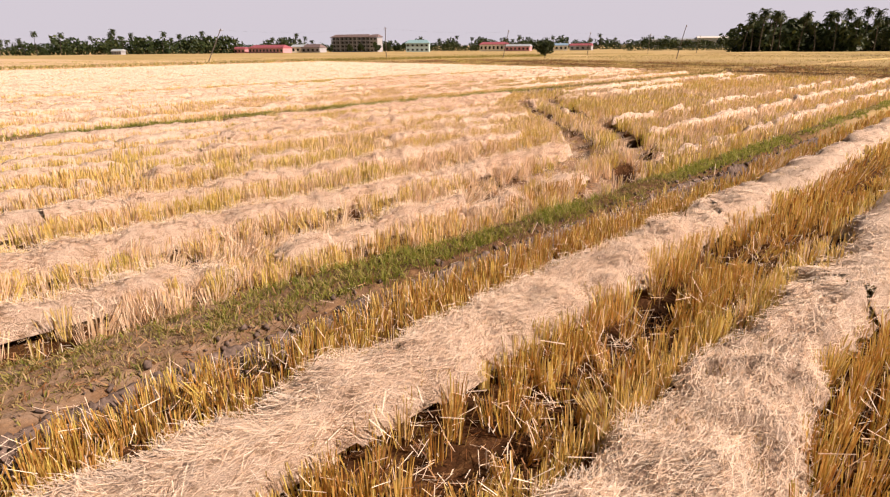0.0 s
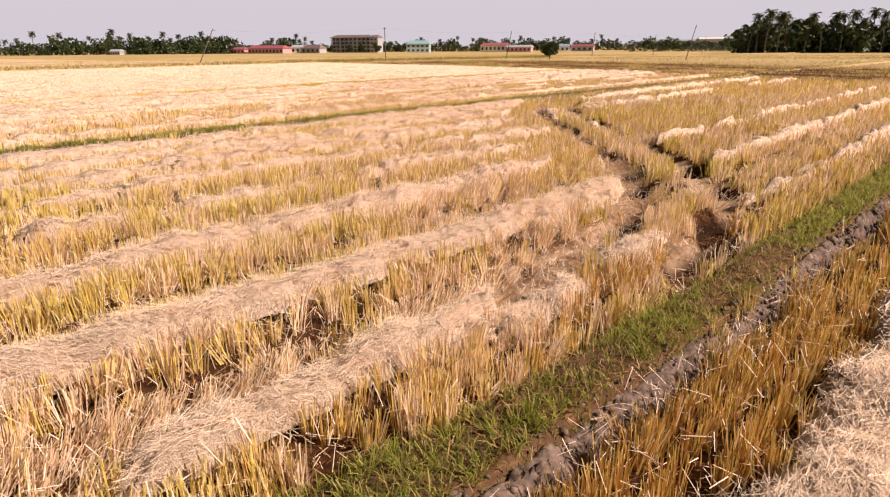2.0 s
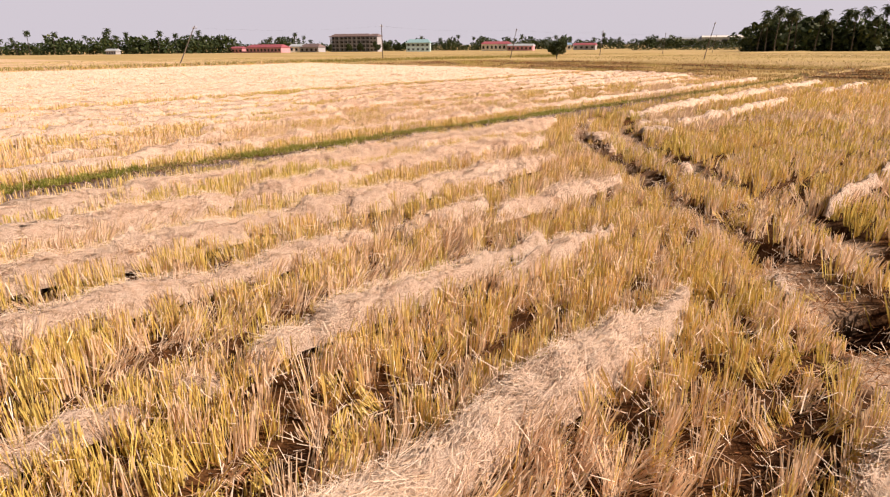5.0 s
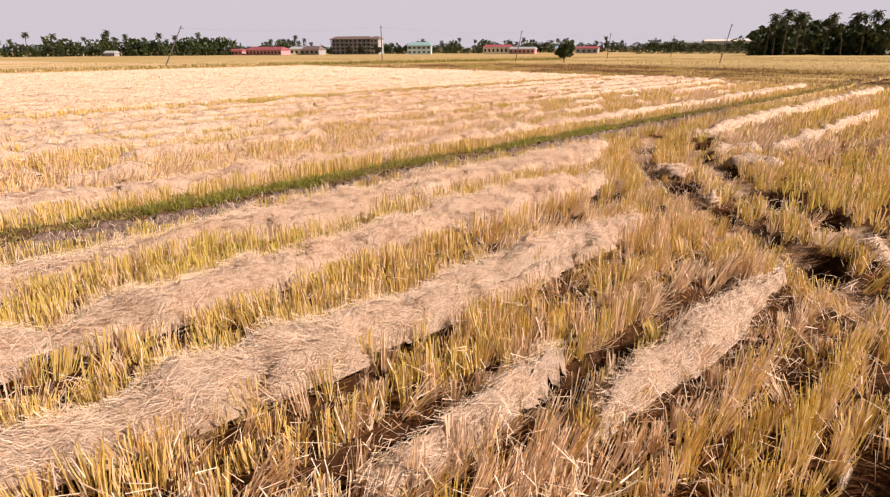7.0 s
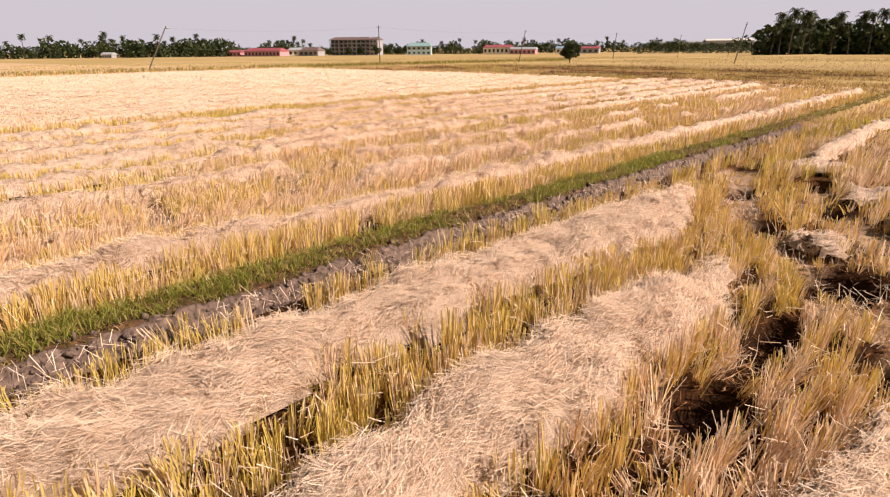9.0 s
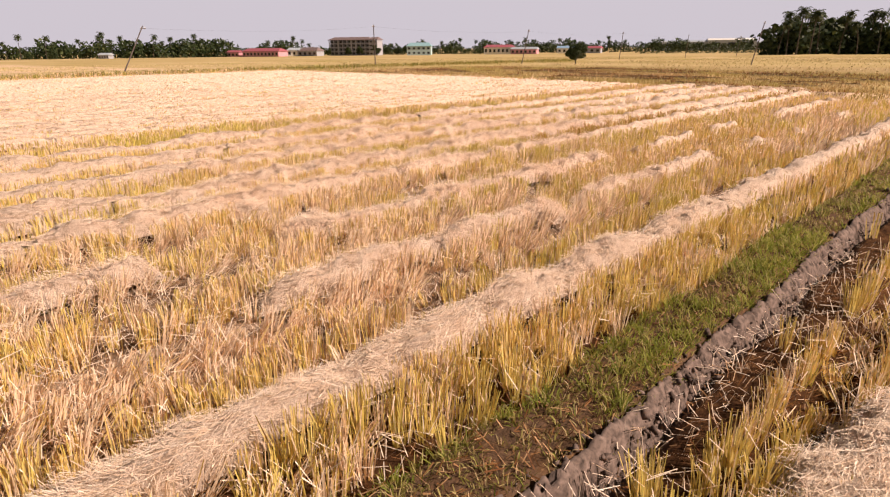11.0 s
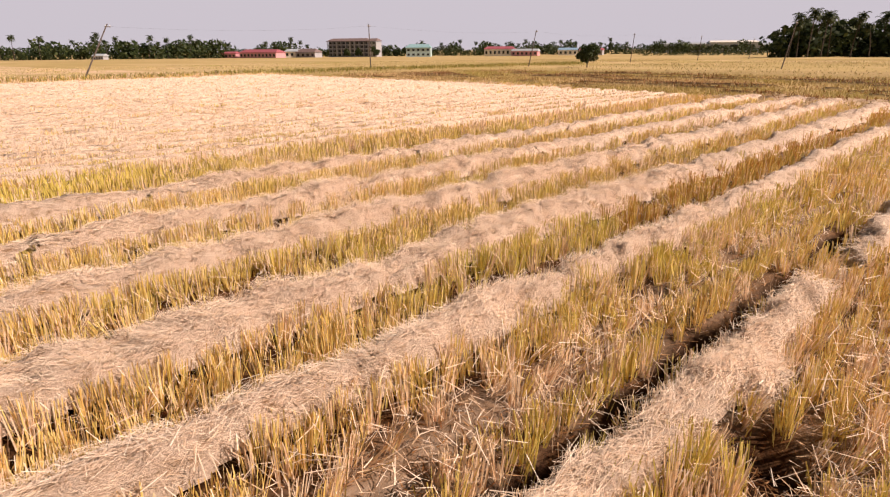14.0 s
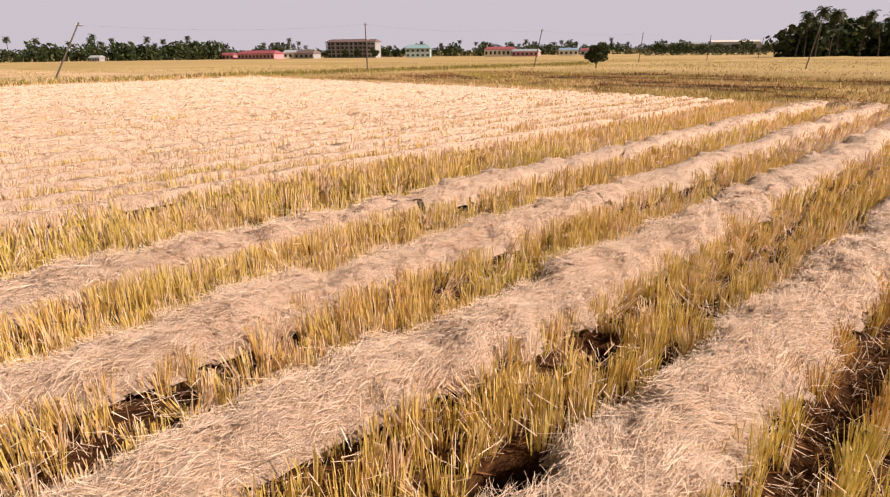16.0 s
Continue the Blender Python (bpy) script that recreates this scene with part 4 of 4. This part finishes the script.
# tufts of stubble on the plots beyond
x, y = scatter(-190, 10, 5, 230, 2.6)
ok = ((y > END_Y + 4) | (x < SIDE_X - 2)) & (np.abs(x + y * 0.0 + 60) < 130)
x, y = x[ok], y[ok]
ok = RNG.random(len(x)) < np.clip(fbm(x * 0.05, y * 0.35, 17) * 3 - 1.1, 0, 1) * (1 - headland(x, y))
x, y = x[ok], y[ok]
n = len(x)
v, f = blades(np.stack([x, y, ground_z(x, y) - 0.03], 1), RNG.uniform(0, 3.14, n), np.abs(RNG.normal(0.2, 0.2, n)), RNG.uniform(0, 6.28, n), RNG.uniform(0.10, 0.24, n), RNG.uniform(0.06, 0.16, n), RNG.normal(0.2, 0.3, n), False)
tagged(new("far_stubble", mesh_of("far_stubble", v, f, M_FAR)), "yellow stubble tufts on the plots beyond", "stubble", kind="stuff")


# ---------------------------------------------------------------- poles
def utility_pole(base, top, r=0.085):
    thing = tagged(new("utility_pole"), "thin weathered utility pole standing in the paddy", "utility pole", "utility poles")
    bx, by = base
    thing.location = (bx, by, float(ground_z(np.array([float(bx)]), np.array([float(by)]))[0]) - 0.2)
    t = Vector((top[0] - bx, top[1] - by, top[2] + 0.2))
    bm = bmesh.new()
    pts = [t * k for k in (0, 0.25, 0.5, 0.75, 1.0)]
    tube(bm, pts, [r, r * 0.93, r * 0.85, r * 0.78, r * 0.7], 8)
    part("shaft", bm, M_POLE, thing)
    bm = bmesh.new()
    box(bm, t.x - 0.05, t.x + 0.05, t.y - 0.28, t.y + 0.28, t.z - 0.32, t.z - 0.24)
    part("crossarm", bm, M_POLE, thing)
    for s in (-0.22, 0.22):
        bm = bmesh.new()
        tube(bm, [(t.x, t.y + s, t.z - 0.24), (t.x, t.y + s, t.z - 0.18), (t.x, t.y + s, t.z - 0.12)], [0.025, 0.05, 0.03], 8)
        part("insulator", bm, M_WHITE, thing)
    return thing, thing.location + t


POLES = [((-94.4, 43.3), (-95.1, 46.7, 5.45)), ((-94.6, 80.0), (-94.5, 79.9, 6.25)), ((-90.6, 111.3), (-89.9, 112.3, 5.9)),
         ((-91.3, 148.0), (-91.0, 148.4, 5.8)), ((-91.5, 183.0), (-91.3, 183.4, 5.8)), ((-91.5, 219.0), (-91.0, 219.9, 5.8)), ((-52.0, 116.4), (-51.5, 118.2, 6.1))]
tops = [utility_pole(*p)[1] for p in POLES]
for a, b in zip(tops[:5], tops[1:6]):
    bm = bmesh.new()
    pts = [a.lerp(b, k / 8) - Vector((0, 0, 0.25 + 0.5 * (1 - (2 * k / 8 - 1) ** 2))) for k in range(9)]
    tube(bm, pts, [0.004] * 9, 5)
    me = bpy.data.meshes.new("overhead_wire")
    bm.to_mesh(me)
    bm.free()
    me.materials.append(M_WIRE)
    tagged(new("overhead_wire", me), "thin dark wire strung between utility poles", "wire", "overhead wires")


# ---------------------------------------------------------------- trees
def far(az, dist):
    """A spot on the ground at an angle right of the main line of sight, dist metres ahead along that line."""
    a = radians(44.9)
    f, s = Vector((-math.sin(a), math.cos(a))), Vector((math.cos(a), math.sin(a)))
    p = Vector((0.3, 1.0)) + f * dist + s * (dist * math.tan(radians(az)))
    return p.x, p.y


def palm_tree(seed, h):
    rng = np.random.default_rng(seed)
    thing = tagged(new("palm_tree"), "tall coconut palm with a shaggy dark green crown", "palm tree", "coconut palms")
    lean = rng.normal(0, 0.07, 2) * h
    pts = [Vector((lean[0] * k * k, lean[1] * k * k, h * k)) for k in np.linspace(0, 1, 7)]
    bm = bmesh.new()
    tube(bm, pts, [0.26, 0.20, 0.17, 0.16, 0.15, 0.14, 0.13], 6)
    part("trunk", bm, M_TRUNK, thing)
    bm = bmesh.new()
    top = pts[-1]
    for k in range(34):
        a = k * 2.4 + rng.uniform(-0.2, 0.2)
        up = rng.uniform(-0.6, 1.35)
        length = rng.uniform(2.3, 3.4)
        d = Vector((math.cos(a), math.sin(a), 0))
        s = Vector((-math.sin(a), math.cos(a), 0))
        p, ang, rach = top.copy(), up, []
        for i in range(7):
            rach.append(p.copy())
            p = p + (d * math.cos(ang) + Vector((0, 0, 1)) * math.sin(ang)) * (length / 6)
            ang -= 0.26 + 0.04 * i
        for i in range(1, 7):
            q, q0 = rach[i], rach[i - 1]
            for side in (-1, 1):
                for m in (0.25, 0.75):
                    w = (1.0 - 0.55 * abs(i / 6 - 0.45)) * rng.uniform(0.6, 0.95)
                    r0 = q0.lerp(q, m - 0.22)
                    r1 = q0.lerp(q, m + 0.20)
                    tip = q0.lerp(q, min(m + 0.5, 1.4)) + s * side * w * 0.9 - Vector((0, 0, w * rng.uniform(0.35, 0.8)))
                    bm.faces.new([bm.verts.new(c) for c in (r0, r1, tip)])
    part("crown", bm, M_FROND, thing)
    return thing


def leaf_cloud(rng, centre, radii, n, size):
    """Small leaf clumps, denser towards the outside of a lobe."""
    d = rng.normal(size=(n, 3))
    d /= np.linalg.norm(d, axis=1)[:, None]
    p = np.array(centre) + d * (rng.uniform(0.45, 1.05, n) ** 0.6)[:, None] * np.array(radii)
    a, b = rng.normal(size=(n, 3)), rng.normal(size=(n, 3))
    a /= np.linalg.norm(a, axis=1)[:, None]
    b -= a * (a * b).sum(1)[:, None]
    b /= np.linalg.norm(b, axis=1)[:, None]
    s = size * rng.uniform(0.6, 1.4, n)[:, None]
    v = np.stack([p - a * s, p - b * s * 0.55, p + a * s, p + b * s * 0.55], 1).reshape(-1, 3)
    return v, np.arange(4 * n).reshape(-1, 4)


def broad_tree(seed, h, spread, leaves, leaf, label, stem=0.18, lobes=9, low=0.25):
    rng = np.random.default_rng(seed)
    thing = tagged(new("tree"), label, "tree")
    bm = bmesh.new()
    fork = Vector((0, 0, h * low))
    tube(bm, [(0, 0, -0.1), tuple(fork * 0.5), tuple(fork)], [stem, stem * 0.85, stem * 0.7], 8)
    clouds = []
    for k in range(lobes):
        a = 2.4 * k + rng.uniform(-0.3, 0.3)
        rr = spread * rng.uniform(0.15, 0.68)
        c = Vector((math.cos(a) * rr, math.sin(a) * rr, h * rng.uniform(low + 0.12, 0.86)))
        m = fork.lerp(c, 0.5) + Vector((0, 0, h * 0.04))
        tube(bm, [tuple(fork), tuple(m), tuple(c)], [stem * 0.5, stem * 0.3, stem * 0.1], 5)
        clouds.append(leaf_cloud(rng, c, (spread * rng.uniform(0.28, 0.5), spread * rng.uniform(0.28, 0.5), h * rng.uniform(0.12, 0.2)), leaves // lobes, leaf))
    part("trunk", bm, M_BARK, thing)
    v, f = join(clouds)
    crown = new("crown", mesh_of("crown", v, f, M_LEAF))
    crown.parent = thing
    return thing


def woodland(name, label, az0, az1, dist, h, n, seed, even=0.0):
    """A far belt of trees, too dense to tell apart."""
    rng = np.random.default_rng(seed)
    clouds = []
    for k in range(n):
        az = az0 + (az1 - az0) * (k + rng.uniform(0, 1)) / n
        x, y = far(az, dist * rng.uniform(0.97, 1.06))
        hh = h * rng.uniform(0.6, 1.1) * max(even, 0.55 + 0.6 * float(vnoise(np.array([az * 1.4]), np.array([seed * 3.0]), 18)[0]))
        for z in (0.22, 0.55, 0.8):
            clouds.append(leaf_cloud(rng, (x + rng.normal(0, 1.5), y + rng.normal(0, 1.5), land(x, y) + hh * z), (hh * 0.42, hh * 0.42, hh * 0.26), 38, hh * 0.11))
    v, f = join(clouds)
    return tagged(new(name, mesh_of(name, v, f, M_LEAF)), label, "trees", kind="stuff")


bush = broad_tree(21, 3.9, 2.0, 3600, 0.16, "dark leafy bush tree standing alone in the paddy", 0.12, 12, 0.12)
bush.location = (-79.5, 112.2, land(-79.5, 112.2))
edge = broad_tree(22, 9.0, 5.0, 3600, 0.38, "large dark tree at the edge of a palm grove", 0.3, 12, 0.15)
edge.location = (*far(36.3, 148), land(*far(36.3, 148)))

palms = [palm_tree(100 + i, 10.5 + 1.1 * i) for i in range(4)]
rng = np.random.default_rng(5)


first = {}


def palm_at(az, dist, size=1.0):
    k = int(rng.integers(0, 4))
    x, y = far(az, dist)
    m = pose(x, y, land(x, y) - 0.1, 0, 0, rng.uniform(0, 360))
    if k not in first:
        first[k] = palms[k]
        palms[k].matrix_basis = m
        palms[k].scale = (size, size, size)
        return palms[k]
    ob = copy_thing(palms[k], m)
    ob.scale = (size, size, size)
    return ob


# grove on the far right
for az, d, s in [(25.6, 285, 0.9), (26.2, 290, 1.05), (26.8, 282, 1.2), (27.2, 296, 1.25), (27.7, 285, 1.15), (28.2, 292, 1.2), (28.9, 300, 1.0), (29.6, 290, 1.05), (30.1, 300, 1.15),
                 (30.7, 288, 0.95), (31.4, 296, 1.1), (32.0, 290, 1.05), (32.6, 300, 1.25), (33.3, 292, 1.0), (33.9, 300, 1.2), (34.6, 290, 1.05), (35.4, 300, 1.15), (36.3, 295, 1.1), (37.2, 290, 1.0),
                 (38.2, 295, 1.15), (39.3, 290, 1.05), (40.5, 295, 1.1), (26.5, 310, 1.2), (28.5, 315, 1.15), (31.0, 315, 1.2), (34.2, 318, 1.2)]:
    palm_at(az, d, s * 1.10)
woodland("grove_undergrowth", "dense dark undergrowth beneath coconut palms", 25.2, 43, 302, 14.5, 130, 31, 0.85)
# single palms along the left and the middle
for az, d, s in [(-35.5, 560, 0.95), (-33.2, 570, 1.25), (-31.6, 575, 1.1), (-35.0, 575, 1.0), (-34.0, 565, 0.9), (-28.0, 600, 1.2), (-27.6, 610, 1.3), (-27.2, 600, 1.2), (-26.7, 605, 1.1), (-29.3, 600, 0.95),
                 (-24.3, 610, 1.25), (-23.7, 600, 1.0), (-22.9, 605, 1.1), (-22.0, 610, 1.05), (-21.2, 600, 1.15), (-20.5, 600, 1.0), (-15.2, 640, 1.0), (-14.6, 650, 0.9), (-13.4, 645, 1.05), (-12.6, 650, 0.95),
                 (-11.9, 640, 0.85), (6.2, 690, 0.85), (7.0, 690, 0.9), (9.8, 700, 1.0), (13.2, 700, 0.9), (14.1, 700, 0.95), (15.3, 700, 0.85), (-2.0, 680, 0.85), (-0.6, 690, 0.9), (1.2, 690, 0.9), (2.4, 690, 0.85)]:
    palm_at(az, d, s * 1.2)
woodland("woodland", "dark belt of mixed trees behind the fields", -46, -19.0, 600, 15.5, 150, 32)
woodland("woodland", "dark belt of mixed trees behind the fields", -18.6, 4, 700, 14.0, 120, 33)
woodland("woodland", "hazy far belt of mixed trees", 3, 27, 760, 14.5, 120, 34)
woodland("hedge", "low dark hedge along a field's edge", 16.2, 25.4, 520, 3.2, 70, 35)
shade_tree = broad_tree(23, 9.5, 5.0, 1600, 0.55, "dark round tree in front of a school block", 0.25, 9, 0.2)
spots = [(-6.2, 600, 1.0), (-7.6, 605, 0.9), (-5.2, 602, 0.85), (-4.3, 606, 0.9), (-8.6, 604, 0.85), (-3.5, 610, 0.8), (-11.0, 615, 0.75), (-10.3, 620, 0.8), (-31.0, 560, 0.8), (-36.5, 545, 0.9), (-32.7, 560, 0.75)]
for k, (az, d, s) in enumerate(spots):
    x, y = far(az, d)
    ob = shade_tree if k == 0 else copy_thing(shade_tree, pose(x, y, land(x, y), 0, 0, 70 * k))
    ob.matrix_basis = pose(x, y, land(x, y), 0, 0, 70 * k)
    ob.scale = (s, s, s)


# ---------------------------------------------------------------- buildings
def facing(az, dist, turn=0.0):
    """Pose of a building whose front (its -y side) looks back along the line of sight."""
    x, y = far(az, dist)
    return pose(x, y, land(x, y), 0, 0, 44.9 + turn)


def gable(bm, w, d, z, rise, over=0.6, hip=0.0):
    x0, x1, y0, y1 = -w / 2 - over, w / 2 + over, -d / 2 - over, d / 2 + over
    e = [bm.verts.new(c) for c in ((x0, y0, z), (x1, y0, z), (x1, y1, z), (x0, y1, z))]
    lo = [bm.verts.new((v.co.x, v.co.y, z - 0.25)) for v in e]
    r = [bm.verts.new((x0 + hip, 0, z + rise)), bm.verts.new((x1 - hip, 0, z + rise))]
    for face in ((e[0], e[1], r[1], r[0]), (e[2], e[3], r[0], r[1]), (e[1], e[2], r[1]), (e[3], e[0], r[0]), tuple(lo[::-1]),
                 (lo[0], lo[1], e[1], e[0]), (lo[1], lo[2], e[2], e[1]), (lo[2], lo[3], e[3], e[2]), (lo[3], lo[0], e[0], e[3])):
        bm.faces.new(face)


def window_mesh(w, h):
    bm = bmesh.new()
    box(bm, -w / 2, w / 2, -0.04, 0.04, 0, h)
    me = bpy.data.meshes.new("window")
    bm.to_mesh(me)
    bm.free()
    me.materials.append(M_GLASS)
    return me


def house(az, dist, w, d, h, rise, wall, roof, label, turn=0.0, hip=0.0, windows=4, storeys=1, category="house"):
    h += 1.3
    thing = tagged(new("house" if category == "house" else category.replace(" ", "_")), label, category)
    thing.matrix_basis = facing(az, dist, turn - 16)
    bm = bmesh.new()
    box(bm, -w / 2, w / 2, -d / 2, d / 2, -0.2, h)
    part("wall", bm, wall, thing)
    bm = bmesh.new()
    gable(bm, w, d, h + 0.26, rise, 0.7, hip)
    part("roof", bm, roof, thing)
    me = window_mesh(w / (windows * 2.1), h / storeys * 0.45)
    for s in range(storeys):
        for k in range(windows):
            ob = new("window", me)
            ob.parent = thing
            ob.location = (-w / 2 + w * (k + 0.5) / windows, -d / 2 - 0.03, h / storeys * (s + 0.32))
    return thing


def school_block(az, dist):
    """Four open storeys of galleries with white posts, under a hipped brown roof, and a cream stair block at one end."""
    thing = tagged(new("school_block"), "four-storey cream building with open galleries and brown roof", "building")
    thing.matrix_basis = facing(az, dist, -18)
    w, d, st = 43.0, 11.0, 3.6
    # back wall and gallery floors carry the recess's shade in their colour
    bm = bmesh.new()
    box(bm, -w / 2, w / 2, -d / 2 + 2.2, d / 2, -0.2, 4 * st)
    part("wall", bm, M_SHADE, thing)
    for s in range(4):
        bm = bmesh.new()
        box(bm, -w / 2, w / 2, -d / 2, -d / 2 + 2.2, s * st - 0.05, s * st + 0.2)
        part("gallery_floor", bm, M_SHADE, thing)
        bm = bmesh.new()
        box(bm, -w / 2, w / 2, -d / 2 - 0.12, -d / 2, s * st + 0.1, s * st + 1.1)
        part("parapet", bm, M_CREAM, thing)
    for k in range(10):
        x = -w / 2 + w * k / 9
        bm = bmesh.new()
        big = 0.75 if k in (2, 5, 6) else 0.28
        box(bm, x - big, x + big, -d / 2 - 0.35, -d / 2 + 0.2, -0.1, 4 * st)
        part("post", bm, M_CREAM, thing)
    bm = bmesh.new()
    gable(bm, w, d + 1, 4 * st + 0.3, 2.6, 1.0, 4.0)
    part("roof", bm, M_BROWNROOF, thing)
    bm = bmesh.new()
    box(bm, w / 2 + 0.02, w / 2 + 9, -d / 2 - 1.5, d / 2, -0.2, 4 * st - 0.3)
    part("stair_block", bm, M_CREAM, thing)
    bm = bmesh.new()
    gable(bm, 9, d + 1.5, 4 * st + 0.25, 2.4, 0.8, 2.0)
    bmesh.ops.translate(bm, verts=bm.verts, vec=(w / 2 + 4.5, -0.7, 0))
    part("roof", bm, M_BROWNROOF, thing)
    me = window_mesh(2.2, 1.5)
    for s in range(4):
        for k in range(9):
            ob = new("window", me)
            ob.parent = thing
            ob.location = (-w / 2 + w * (k + 0.5) / 9, -d / 2 + 2.17, s * st + 1.3)
        for k in range(2):
            ob = new("window", me)
            ob.parent = thing
            ob.location = (w / 2 + 2.5 + 4 * k, -d / 2 - 1.53, s * st + 1.2)


school_block(-8.3, 640)
house(-15.6, 600, 40, 14, 3.6, 2.6, M_PINK, M_REDROOF, "long low rose-walled hall with a red roof", -6, 3, 10, category="hall")
house(-18.1, 610, 16, 10, 3.0, 1.6, M_PINK, M_REDROOF, "low red-roofed annex beside a hall", 0, 2)
house(-27.6, 560, 9, 7, 2.0, 1.6, M_CREAM, M_STEEL, "small white house under palms", 10, 0)
house(-12.9, 620, 18, 10, 4.2, 2.2, M_WHITE, M_STEEL, "white house with a pale metal roof", 15, 2)
house(-11.8, 615, 22, 11, 3.6, 3.0, M_CREAM, M_BROWNROOF, "cream house with a steep brown roof", -10, 3)
house(-2.4, 600, 22, 12, 6.5, 3.0, M_AQUA, M_TEAL, "aqua two-storey house with a teal roof", 12, 3, 5, 2)
house(4.6, 620, 28, 12, 5.0, 2.2, M_WHITE, M_REDROOF, "white hall with a faded red roof", 5, 3, 7)
house(6.8, 600, 24, 10, 3.0, 1.8, M_PINK, M_STEEL, "low rose-walled house with a pale roof", -5, 1, 6)
house(10.4, 640, 18, 10, 3.6, 2.0, M_WHITE, M_BLUE, "white house with a blue metal roof", 8, 1)
house(12.4, 640, 22, 10, 3.4, 1.8, M_CREAM, M_REDROOF, "cream house with a dull red roof", -8, 1)
house(20.3, 900, 90, 30, 9.5, 2.0, M_STEEL, M_STEEL, "long grey metal warehouse beyond the fields", 0, 2, 4, category="warehouse")
house(23.7, 880, 60, 30, 11.5, 2.2, M_STEEL, M_WHITE, "grey metal warehouse with a white roof", 0, 2, 3, category="warehouse")
house(26.5, 900, 30, 20, 8.0, 2.0, M_CREAM, M_STEEL, "pale workshop beyond the fields", 0, 2, 5, category="warehouse")
